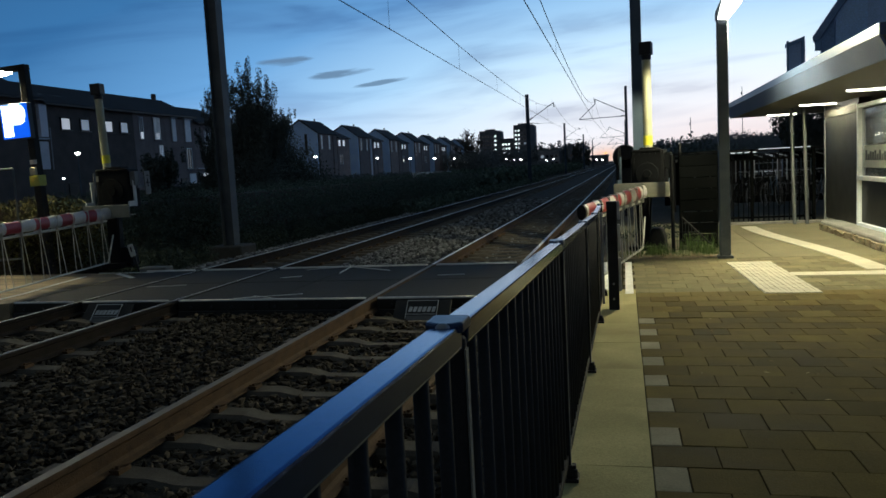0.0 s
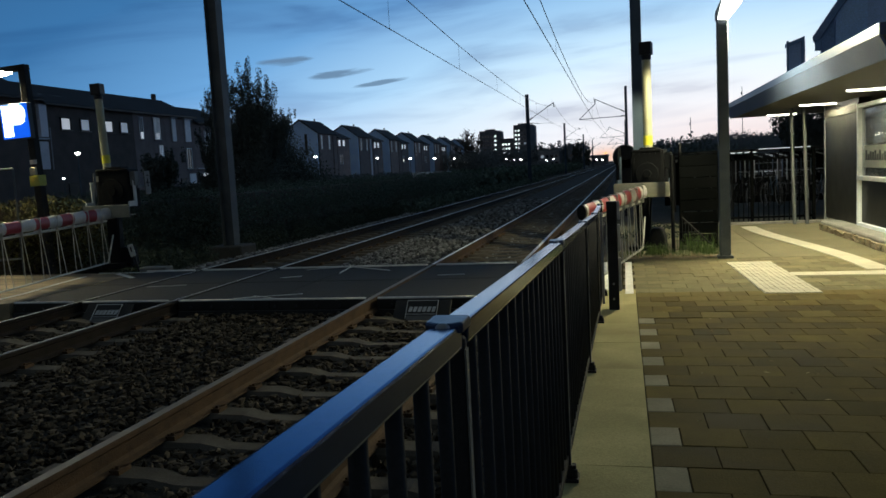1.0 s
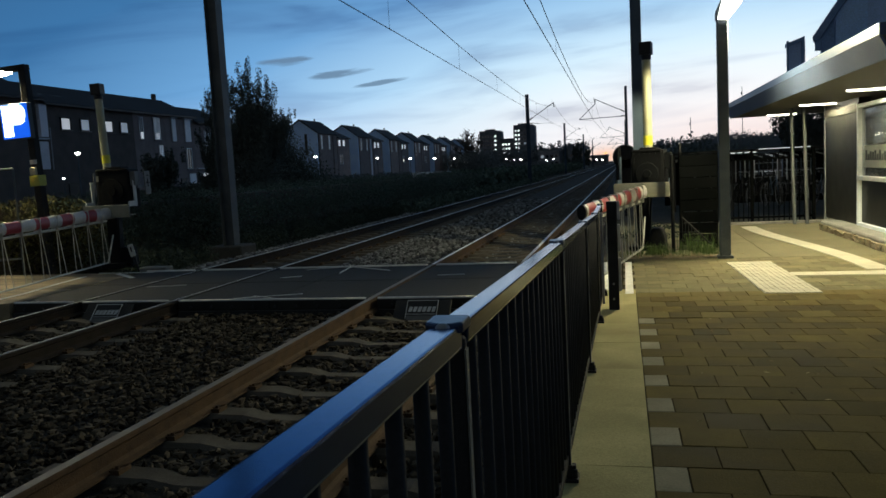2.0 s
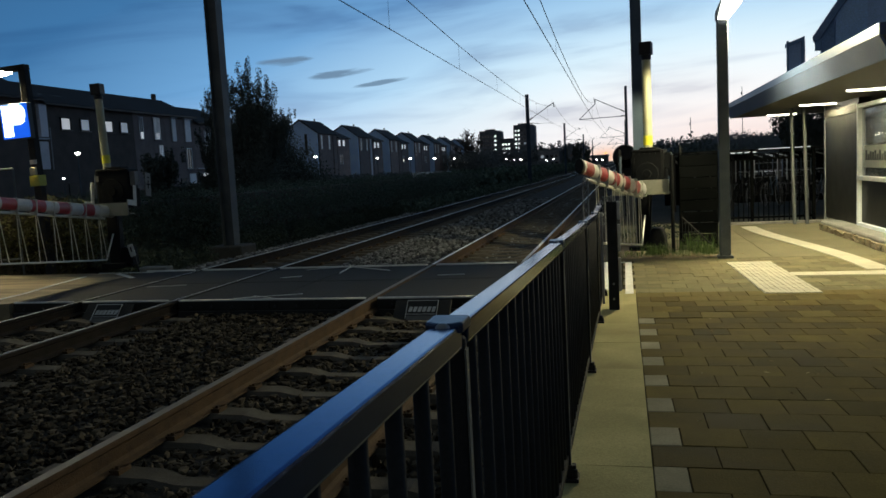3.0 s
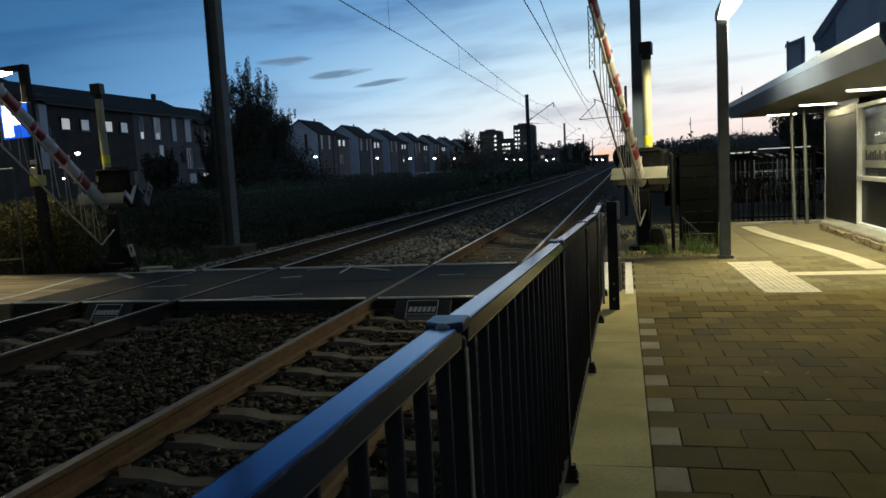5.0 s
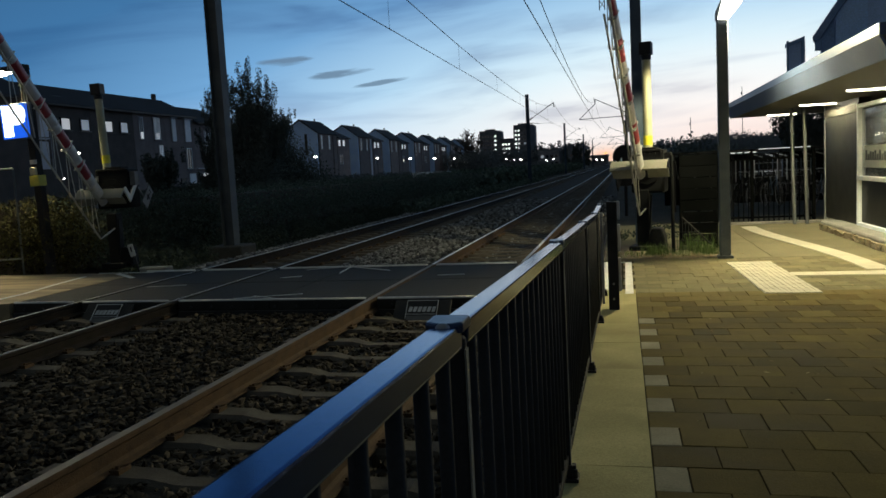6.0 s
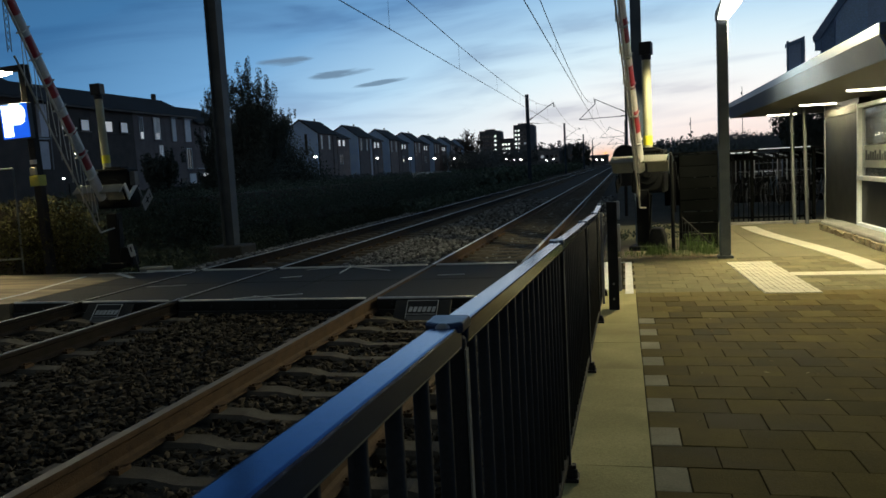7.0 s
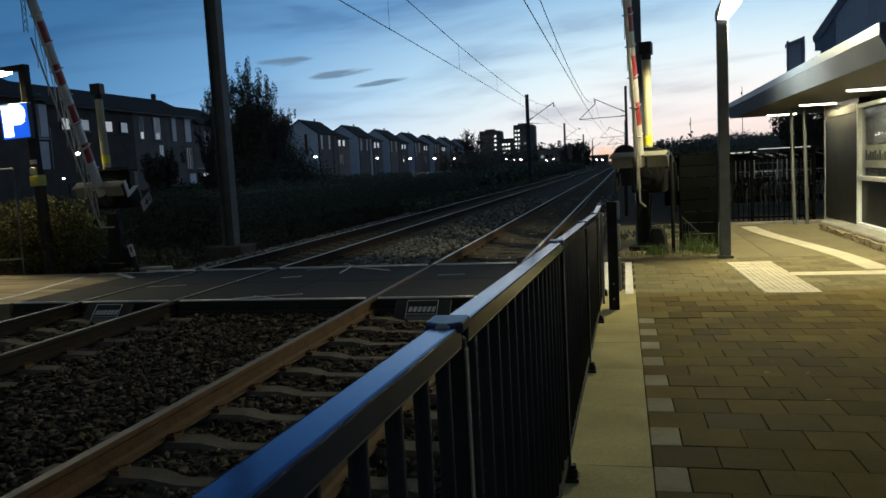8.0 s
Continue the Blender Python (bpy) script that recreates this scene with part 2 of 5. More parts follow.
M_bark = surf("bark", (.035, .028, .022), (.07, .055, .042), .9, 6, .6, fine=40)
M_brick_dark = surf("dark_brick", (.054, .046, .042), (.094, .080, .072), .85, 1.2, .3, fine=22)
# pale render, with the sky's blue light put into its colour
M_render = surf("skylit_render", (.42, .60, .88), (.52, .69, .93), .8, .6, .1, fine=20)
# house behind the canopy: blue light from overhead put into these colours
M_clad = surf("skylit_cladding", (.38, .56, .86), (.47, .64, .91), .7, .6, .1, fine=20)
M_clad_pale = surf("pale_skylit_cladding", (.38, .60, .95), (.46, .68, .97), .6, .6, .05, fine=20)
M_roof_blue = surf("slate_edge", (.15, .26, .44), (.22, .34, .54), .6, 1.5, .2, fine=14)
M_brick_brown = surf("brown_brick", (.150, .122, .118), (.215, .180, .172), .85, 1.2, .3, fine=22)
# brick of the far towers, lightened by haze in its colour
M_hazy_wall = surf("hazy_far_brick", (.12, .13, .15), (.18, .19, .21), .85, .3, .2, fine=6)
M_render_pale = surf("pale_cladding", (.50, .53, .60), (.60, .63, .70), .7, .8, .1, fine=20)
M_rooftile = surf("roof_tile", (.020, .022, .027), (.036, .038, .045), .8, 1.5, .4, fine=14, spec=.2)
M_frame_white = surf("white_frame", (.55, .59, .62), (.66, .70, .72), .5, 4, .05, fine=80)
M_panel_dark = surf("dark_wall_panel", (.006, .0063, .0045), (.016, .016, .012), .42, 1.4, .1, fine=60, rvar=.2, spec=.18)
M_canopy = surf("canopy_metal", (.062, .088, .155), (.092, .122, .205), .42, 1.5, .05, metal=.3, fine=60)
M_canopy_mid = surf("canopy_edge_panel", (.125, .175, .30), (.165, .22, .36), .6, 1.0, .03, metal=.1, fine=60)
M_canopy_dark = surf("canopy_soffit", (.082, .078, .068), (.125, .119, .103), .6, 1.5, .1, fine=60)
M_wire = surf("wire", (.02, .02, .022), (.04, .04, .042), .5, 6, .0, metal=.4)
M_glass = pane("window_glass")
M_dark_glass = surf("dark_window", (.012, .015, .020), (.03, .035, .045), .08, .6, .0, rvar=.04, spec=.8)
M_plaque_dim = surf("dull_plate", (.10, .10, .095), (.16, .16, .15), .6, 6, .05, fine=80)
M_plaque = surf("plaque", (.50, .51, .50), (.62, .63, .62), .5, 6, .05, fine=80)
M_blue_lit = glowing("blue_sign_light", (.01, .12, .85), .95)
M_white_lit = glowing("white_sign_light", (.9, .97, 1.0), 3.2)
M_lamp_lit = glowing("lamp_glow", (1.0, .96, .80), 14.0)
M_shelter_lit = glowing("shelter_light", (.95, .98, 1.0), .55)
M_strip_lit = glowing("strip_glow", (1.0, .95, .78), 6.0)
M_far_lit = glowing("far_lamp_glow", (1.0, .97, .88), 18.0)
M_win_lit = glowing("lit_window", (.92, .95, 1.0), 0.8)
M_stair_lit = glowing("lit_stairwell", (.88, 1.0, .94), 1.7)
M_win_dim = glowing("dim_window", (.80, .90, 1.0), 0.14)
M_soft_white = surf("shutter_white", (.74, .76, .80), (.84, .86, .90), .5, 3, .05)


# ------------------------------------------------------------------ mesh helpers
def box(bm, c, s, m=None):
    """A box of size s round c; m, where given, carries it on."""
    t = Matrix.Translation(c) @ Matrix.Diagonal((*s, 1))
    return bmesh.ops.create_cube(bm, size=1, matrix=(m @ t) if m else t)["verts"]


def rod(bm, a, b, r, seg=8, r2=None):
    """A round bar from a to b."""
    a, b = Vector(a), Vector(b)
    v = b - a
    t = Matrix.Translation((a + b) / 2) @ v.to_track_quat("Z", "Y").to_matrix().to_4x4()
    return bmesh.ops.create_cone(bm, cap_ends=True, segments=seg, radius1=r, radius2=r if r2 is None else r2, depth=v.length, matrix=t)["verts"]


def prism(bm, outline, axis, lo, hi):
    """An outline in two coordinates, drawn out along the third axis (0, 1 or 2) from lo to hi."""
    rings = []
    for t in (lo, hi):
        ring = []
        for u, v in outline:
            p = [u, v]
            p.insert(axis, t)
            ring.append(bm.verts.new(p))
        rings.append(ring)
    n = len(outline)
    for i in range(n):
        bm.faces.new((rings[0][i], rings[0][(i + 1) % n], rings[1][(i + 1) % n], rings[1][i]))
    bm.faces.new(rings[0])
    bm.faces.new(rings[1])
    bmesh.ops.recalc_face_normals(bm, faces=bm.faces[:])


def ring(bm, c, radius, r, n=24, k=6):
    """A round hoop in the y-z plane."""
    loops = []
    for i in range(n):
        a = 6.2832 * i / n
        o = Vector((0, math.cos(a), math.sin(a)))
        loops.append([bm.verts.new(Vector(c) + o * (radius + r * math.cos(6.2832 * j / k)) + Vector((r * math.sin(6.2832 * j / k), 0, 0))) for j in range(k)])
    for i in range(n):
        for j in range(k):
            bm.faces.new((loops[i][j], loops[i][(j + 1) % k], loops[(i + 1) % n][(j + 1) % k], loops[(i + 1) % n][j]))


def soften(bm, w, seg=1):
    bmesh.ops.bevel(bm, geom=bm.edges[:], offset=w, segments=seg, affect="EDGES", profile=.6)


def mesh_of(name, bm, *mats, smooth=False):
    me = bpy.data.meshes.new(name)
    bm.to_mesh(me)
    bm.free()
    for mt in mats:
        me.materials.append(mt)
    if smooth:
        for p in me.polygons:
            p.use_smooth = True
    return me


def part(name, bm, material, parent=None, label="", smooth=False):
    ob = new(name, mesh_of(name, bm, *(material if isinstance(material, (list, tuple)) else (material,)), smooth=smooth))
    if parent:
        ob.parent = parent
    if label:
        ob["label"] = label
    return ob


def bpart(name, boxes, material, parent=None, label="", bev=0.0):
    """A part out of boxes (centre, size), edges softened."""
    bm = bmesh.new()
    for c, s in boxes:
        box(bm, c, s)
    if bev:
        soften(bm, bev)
    return part(name, bm, material, parent, label)


def thing(name, label, category, m=None, group="", kind=""):
    ob = new(name)
    if m:
        ob.matrix_world = m
    return tagged(ob, label, category, group, kind)


def struct(ob, label, category):
    return tagged(ob, label, category, kind="structure")


def floor_z(y):
    """Height of the pavement beside the line: a ramp that comes down to the crossing."""
    return max(0.0, 0.2922 - 0.03798 * y)


RAILS = (-7.435, -5.928, -3.153, -1.646)
CROSS = (9.20, 12.43)

# ------------------------------------------------------------------ ground, line bed
bm = bmesh.new()
prism(bm, [(-1500, -200), (1500, -200), (1500, 2500), (-1500, 2500)], 2, -0.9, -0.36)
struct(part("ground", bm, M_earth), "dark bare earth and rough grass beside the railway", "ground")

bm = bmesh.new()
prism(bm, [(-8.75, -0.45), (-8.20, -0.235), (-0.75, -0.235), (-0.42, -0.30), (-0.42, -0.45)], 1, -12, 420)
struct(part("ballast_bed", bm, M_ballast), "dark grey crushed stone bed under two railway tracks", "ballast")

ICO = bmesh.new()
bmesh.ops.create_icosphere(ICO, subdivisions=1, radius=1)
ICO_V = np.array([v.co[:] for v in ICO.verts])
ICO_F = np.array([[v.index for v in f.verts] for f in ICO.faces])
ICO.free()


def scatter(name, centres, sizes, mat, squash=0.7, rough=0.35, seed=3):
    """Many small angular lumps in one mesh."""
    rng = np.random.default_rng(seed)
    n = len(centres)
    k = len(ICO_V)
    v = ICO_V[None] * (1 + rough * rng.uniform(-1, 1, (n, k, 1)))
    sc = sizes[:, None, None] * np.stack([rng.uniform(.7, 1.3, n), rng.uniform(.7, 1.3, n), squash * rng.uniform(.7, 1.3, n)], -1)[:, None]
    a = rng.uniform(0, 6.283, n)
    c, s = np.cos(a)[:, None], np.sin(a)[:, None]
    v = v * sc
    x, y = v[..., 0] * c - v[..., 1] * s, v[..., 0] * s + v[..., 1] * c
    v = np.stack([x, y, v[..., 2]], -1) + centres[:, None]
    f = (ICO_F[None] + (np.arange(n) * k)[:, None, None]).reshape(-1, 3)
    me = bpy.data.meshes.new(name)
    me.from_pydata(v.reshape(-1, 3).tolist(), [], f.tolist())
    me.materials.append(mat)
    return new(name, me)


def stone_field():
    rng = np.random.default_rng(11)
    pts, size = [], []
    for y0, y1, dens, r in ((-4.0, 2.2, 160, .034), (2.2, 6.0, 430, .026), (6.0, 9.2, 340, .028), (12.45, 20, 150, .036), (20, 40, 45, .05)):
        n = int((y1 - y0) * 7.8 * dens)
        x, y = rng.uniform(-8.4, -0.6, n), rng.uniform(y0, y1, n)
        keep = np.ones(n, bool)
        for rx in RAILS:
            keep &= abs(x - rx) > .085
        # sleepers stay clear of stones between the rails
        for tx in (-6.68, -2.40):
            near = abs(x - tx) < 1.2
            row = abs((y - SLEEPER0 + .3) % .6 - .3) < .10
            keep &= ~(near & row)
        x, y = x[keep], y[keep]
        heap = np.where((x > -5.6) & (x < -3.5), .03, 0) + np.where(x < -7.7, .02, 0)
        heap = heap - np.where((y0 > 12) & ((abs(x + 6.68) < 1.25) | (abs(x + 2.40) < 1.25)), .045, 0)
        z = -.232 + heap + rng.uniform(-.012, .03, len(x)) - np.clip(-8.15 - x, 0, 1) * .4
        pts.append(np.stack([x, y, z], -1))
        size.append(r * rng.uniform(.6, 1.35, len(x)))
    x, y = rng.uniform(-8.45, -7.75, 2600), rng.uniform(12.5, 30, 2600)
    pts.append(np.stack([x, y, -.17 + .06 * np.sin((x + 8.45) / .7 * np.pi) + rng.uniform(-.02, .03, 2600)], -1))
    size.append(.040 * rng.uniform(.6, 1.35, 2600))
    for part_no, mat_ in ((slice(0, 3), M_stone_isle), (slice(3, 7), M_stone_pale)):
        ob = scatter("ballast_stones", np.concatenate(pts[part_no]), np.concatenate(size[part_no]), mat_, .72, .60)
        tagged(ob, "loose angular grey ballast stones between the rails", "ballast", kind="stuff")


def island_material(name, cols, rough=.9, fine=70, lo=.4, hi=1.7, spec=.12):
    """Colour changes from lump to lump."""
    mat = surf(name, cols[0], cols[1], rough, 6, .3, fine=fine, spec=spec)
    nt = mat.node_tree
    geo = nt.nodes.new("ShaderNodeNewGeometry")
    rampn = nt.nodes.new("ShaderNodeMapRange")
    rampn.inputs[3].default_value, rampn.inputs[4].default_value = lo, hi
    nt.links.new(geo.outputs["Random Per Island"], rampn.inputs[0])
    hsv = next(n for n in nt.nodes if n.type == "HUE_SAT")
    mulc = nt.nodes.new("ShaderNodeMix")
    mulc.data_type, mulc.blend_type = "RGBA", "MULTIPLY"
    mulc.inputs[0].default_value = 1
    nt.links.new(hsv.outputs[0], mulc.inputs[6])
    nt.links.new(rampn.outputs[0], mulc.inputs[7])
    nt.links.new(mulc.outputs[2], nt.nodes["Principled BSDF"].inputs["Base Color"])
    return mat


M_hedge = island_material("hedge_leaf", ((.022, .024, .008), (.058, .052, .019)), .8, 40, 0.03, 2.3)
# far copy of the hedge leaf, haze and skylight put into its colour
M_hedge_hazy = island_material("hazy_hedge_leaf", ((.085, .120, .095), (.140, .180, .145)), .85, 40, 0.65, 1.25)
SLEEPER0 = 4.02
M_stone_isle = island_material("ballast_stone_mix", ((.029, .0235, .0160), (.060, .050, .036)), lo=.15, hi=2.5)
# stones beyond the crossing: the light on them put into a paler mix
M_stone_pale = island_material("skylit_ballast_mix", ((.120, .122, .120), (.225, .228, .225)), lo=.3, hi=1.8)
stone_field()


def rail_mesh(side, top):
    """Flat-bottom rail, 172 mm high, its running surface at z 0."""
    half = [(.034, 0), (.036, -.012), (.035, -.038), (.012, -.052), (.009, -.135), (.030, -.152), (.072, -.162), (.072, -.172)]
    outline = [(-x, z) for x, z in reversed(half)] + half
    bm = bmesh.new()
    prism(bm, outline, 1, -10, 600)
    for f in bm.faces:
        c = f.calc_center_median()
        if c.z > -.007 and abs(f.normal.z) > .5:
            f.material_index = 1
    return mesh_of("rail", bm, side, top)


def sleeper_mesh():
    """Concrete sleeper with raised ends under the rails and a waisted middle."""
    xs = [(-1.25, -.20, .10), (-1.20, -.175, .13), (-.42, -.175, .13), (-.25, -.215, .11), (.25, -.215, .11), (.42, -.175, .13), (1.20, -.175, .13), (1.25, -.20, .10)]
    bm = bmesh.new()
    rings = []
    for x, z, w in xs:
        rings.append([bm.verts.new(p) for p in ((x, -w - .03, -.36), (x, -w + .02, z - .03), (x, -w + .045, z), (x, w - .045, z), (x, w - .02, z - .03), (x, w + .03, -.36))])
    for r0, r1 in zip(rings, rings[1:]):
        for i in range(6):
            bm.faces.new((r0[i], r0[(i + 1) % 6], r1[(i + 1) % 6], r1[i]))
    bm.faces.new(rings[0])
    bm.faces.new(rings[-1])
    bmesh.ops.recalc_face_normals(bm, faces=bm.faces[:])
    return mesh_of("sleeper", bm, M_sleeper)


def clip_mesh(sx):
    """Spring clip that holds one side of the rail foot."""
    bm = bmesh.new()
    box(bm, (sx * .095, 0, -.160), (.07, .12, .028))
    rod(bm, (sx * .07, -.04, -.145), (sx * .12, .04, -.140), .011, 6)
    rod(bm, (sx * .10, -.03, -.165), (sx * .10, -.03, -.125), .012, 6)
    return mesh_of("rail_clip", bm, M_rail_side)


def track(cx, label, side, top, bright):
    root = thing("railway_track", label, "railway track", pose(cx, 0, 0), "tracks")
    rm, sm, clips = rail_mesh(side, top), sleeper_mesh(), (clip_mesh(-1), clip_mesh(1))
    for sx in (-.7535, .7535):
        r = new("rail", rm)
        r.parent = root
        r.location = (sx, 0, 0)
        if bright:
            bpart("running_edge", [((-math.copysign(.022, sx), 3, .0012), (.010, 18.8, .0024))], M_running, r, "polished running edge with sky sheen in its colour")
        # wider strip beyond the crossing, sky sheen on the heads painted pale
        bpart("running_edge", [((0, 306, .0012), (.052, 587, .0024))], M_running, r, "polished running edge with sky sheen in its colour")
    k = -20
    while SLEEPER0 + .6 * k < 90:
        y = SLEEPER0 + .6 * k
        k += 1
        if CROSS[0] - .05 < y < CROSS[1] + .05:
            continue
        s = new("sleeper", sm)
        s.parent, s.location = root, (0, y, 0)
        if y < 20:
            for sx in (-.7535, .7535):
                for cm in clips:
                    c = new("rail_clip", cm)
                    c.parent, c.location = s, (sx, 0, 0)
    return root


track(-2.3995, "rusty rails with worn heads on concrete sleepers, nearer track", M_rail_side, M_rail_top_dull, False)
track(-6.6815, "rusty rails with worn heads on concrete sleepers, further track", M_rail_side_dark, M_rail_top, True)


# ------------------------------------------------------------------ level crossing deck
def crossing_deck():
    root = thing("crossing_deck", "black rubber level crossing panels flush with the rails", "level crossing", kind="structure")
    spans = [(-8.48, RAILS[0] - .055), (RAILS[0] + .075, RAILS[1] - .075), (RAILS[1] + .055, RAILS[2] - .055), (RAILS[2] + .075, RAILS[3] - .075), (RAILS[3] + .055, -.46)]
    y0, y1 = CROSS
    for x0, x1 in spans:
        n = max(1, round((x1 - x0) / 1.4))
        w = (x1 - x0) / n
        for i in range(n):
            for j in range(2):
                h = (y1 - y0) / 2
                bm = bmesh.new()
                box(bm, (x0 + w * (i + .5), y0 + h * (j + .5), -.17), (w - .006, h - .006, .33))
                soften(bm, .012)
                part("rubber_panel", bm, M_rubber, root)
        for y, er in ((y0 + .02, .016), (y1 - .03, .024)):
            bm = bmesh.new()
            rod(bm, (x0 + .015, y, -.004), (x1 - .015, y, -.004), er, 10)
            part("edge_strip", bm, M_edge, root, "bright worn steel edge strip", smooth=True)
        # bolt heads and lower lip on the end face
        bm = bmesh.new()
        box(bm, ((x0 + x1) / 2, y0 - .02, -.20), (x1 - x0 - .04, .05, .12))
        for i in range(int((x1 - x0) / .3)):
            rod(bm, (x0 + .2 + .3 * i, y0 - .03, -.09), (x0 + .2 + .3 * i, y0 + .01, -.09), .02, 8)
        part("end_lip", bm, M_rubber_face, root)
    # faded chevron and repair lines on the deck
    for a, b, w in (((-4.47, 11.6), (-4.56, 12.40), .05), ((-4.54, 12.38), (-3.70, 11.82), .05), ((-5.25, 12.10), (-4.70, 12.36), .03), ((-5.1, 9.30), (-4.25, 9.62), .03), ((-4.9, 9.5), (-4.45, 9.25), .03), ((-7.2, 10.5), (-6.6, 10.62), .022), ((-2.75, 11.15), (-2.35, 11.2), .04), ((-5.3, 11.2), (-5.0, 11.35), .03)):
        a, b = Vector((*a, .003)), Vector((*b, .003))
        d = (b - a)
        bm = bmesh.new()
        box(bm, (0, 0, 0), (d.length, w * .62, .006), Matrix.Translation((a + b) / 2) @ Matrix.Rotation(math.atan2(d.y, d.x), 4, "Z"))
        part("deck_mark", bm, M_mark, root, "faded white mark")
    return root


crossing_deck()


def deflector(cx):
    """Sloping end guard between the rails with a pale plate; its lettering as plain bars."""
    root = thing("deflector_plate", "sloped dark end guard with a pale rimmed plate", "end guard", pose(cx, 8.95, -.118, 45), "end guards")
    bpart("guard", [((0, 0, -.02), (.70, .33, .03))], M_rubber_face, root, bev=.006)
    bm = bmesh.new()
    prism(bm, [(-.195, .15), (.195, .15), (.195, -.115), (.16, -.155), (-.16, -.155), (-.195, -.115)], 2, -.004, .006)
    pl = part("plate", bm, M_rubber_face, root, "dark plate with pale rim")
    bpart("rim", [((0, .145, .009), (.39, .008, .006)), ((-.191, .015, .009), (.008, .26, .006)), ((.191, .015, .009), (.008, .26, .006)), ((0, -.151, .009), (.32, .008, .006))], M_plaque, pl)
    # six slanted bars stand for the lettering
    for i in range(6):
        bm = bmesh.new()
        x = -.148 + .058 * i
        prism(bm, [(x - .020, -.022), (x + .020, -.022), (x + .034, .052), (x - .006, .052)], 2, .006, .010)
        part("letter_bar", bm, M_plaque, pl)
    bpart("line_bar", [((0, -.055, .009), (.375, .006, .006))], M_plaque, pl)
    bpart("foot_bar", [((0, -.108, .008), (.355, .062, .004))], M_plaque_dim, pl)
    return root


deflector(-2.43)
deflector(-6.79)


# ------------------------------------------------------------------ pavement on the camera's side
def pavement():
    bm = bmesh.new()
    prism(bm, [(-40, 1.80), (7.69, -.012), (19.2, -.012), (19.2, -.5), (-40, -.5)], 0, -.40, 12)
    return struct(part("pavement", bm, M_joint), "ramped pavement of square concrete tiles beside the railway", "pavement")


PAVE = pavement()
TILE_X, TILE_Y, TP = 0.090, 3.2663, 0.3021


def tile_mesh(name, w, l, mat):
    bm = bmesh.new()
    box(bm, (0, 0, -.012), (w, l, .03))
    top = [e for e in bm.edges if all(v.co.z > 0 for v in e.verts)]
    bmesh.ops.bevel(bm, geom=top, offset=.0028, segments=1, affect="EDGES")
    return mesh_of(name, bm, mat)


def put_slab(me, name, x, y, tilt=0.0):
    ob = new(name, me)
    ob.parent = PAVE
    slope = -2.175 if y < 7.69 else 0
    ob.matrix_local = pose(x, y, floor_z(y) + random.uniform(-.002, .002), slope + random.uniform(-.35, .35), random.uniform(-.35, .35), random.uniform(-.35, .35))
    return ob


def lay_tiles():
    full, half = tile_mesh("tile", TP - .0032, TP - .0032, M_tile), tile_mesh("tile_half", .146, TP - .0032, M_tile_white)
    damp = tile_mesh("tile_damp", TP - .0032, TP - .0032, M_tile_dark)
    streak = 0
    # same tile, lamplight put into its colour
    dry = tile_mesh("tile_lit", TP - .0032, TP - .0032, M_tile_mid)
    half_grey = tile_mesh("tile_half_grey", .146, TP - .006, M_tile_mid)
    for k in range(-4, 20):
        y = TILE_Y + TP * (k + .5)
        x = TILE_X
        if k % 2 == 0:
            put_slab(half if 0 <= k <= 14 or k < 0 else half_grey, "white_tile" if k <= 14 else "tile", x + .0745, y)
            x += .1515
        while x < .36 * y + .75:
            streak = random.random() < (.45 if streak else .10) and k < 13
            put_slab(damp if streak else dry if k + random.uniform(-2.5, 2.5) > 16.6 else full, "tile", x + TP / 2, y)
            x += TP
    # further and outer tiles in one mesh
    bm = bmesh.new()
    for k in range(20, 30):
        y = TILE_Y + TP * (k + .5)
        x = TILE_X + (.1515 - TP if k % 2 == 0 else 0)
        while x < 9:
            box(bm, (x + TP / 2, y, -.012 + random.uniform(-.0012, .0012)), (TP - .005, TP - .005, .026))
            x += TP
    ob = part("paving_rest", bm, M_tile_far, PAVE, "concrete tiles with lamplight in their colour")
    tagged(ob, kind="stuff")
    # smooth poured yard in large fields beyond the tiles
    y0 = TILE_Y + TP * 30 + .004
    for i in range(4):
        for j in range(3):
            bm = bmesh.new()
            box(bm, (-.38 + 2.5 * i + 1.25, y0 + 2.22 * j + 1.11, -.012), (2.492, 2.212, .028))
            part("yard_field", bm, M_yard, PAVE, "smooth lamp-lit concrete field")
    # the ramp behind and beside, in one mesh
    verts, faces = [], []
    w = TP / 2 - .0023
    for k in range(-30, 20):
        y = TILE_Y + TP * (k + .5)
        x = TILE_X + (.1515 if k % 2 == 0 else 0)
        while x < 9:
            if k < -4 or x >= .36 * y + .75:
                n, cx = len(verts), x + TP / 2
                dz = random.uniform(-.0015, .0015)
                for sx, sy in ((-1, -1), (1, -1), (1, 1), (-1, 1)):
                    for z in (.003, -.025):
                        verts.append((cx + sx * w, y + sy * w, floor_z(y + sy * w) + z + dz))
                faces += [(n, n + 2, n + 4, n + 6), (n, n + 1, n + 3, n + 2), (n + 2, n + 3, n + 5, n + 4), (n + 4, n + 5, n + 7, n + 6), (n + 6, n + 7, n + 1, n)]
            x += TP
    me = bpy.data.meshes.new("paving_ramp")
    me.from_pydata(verts, [], faces)
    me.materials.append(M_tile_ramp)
    ob = new("paving_ramp", me)
    ob.parent = PAVE
    tagged(ob, "dull concrete tiles of the ramp", kind="stuff")


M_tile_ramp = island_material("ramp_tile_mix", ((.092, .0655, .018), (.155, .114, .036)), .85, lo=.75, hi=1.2)
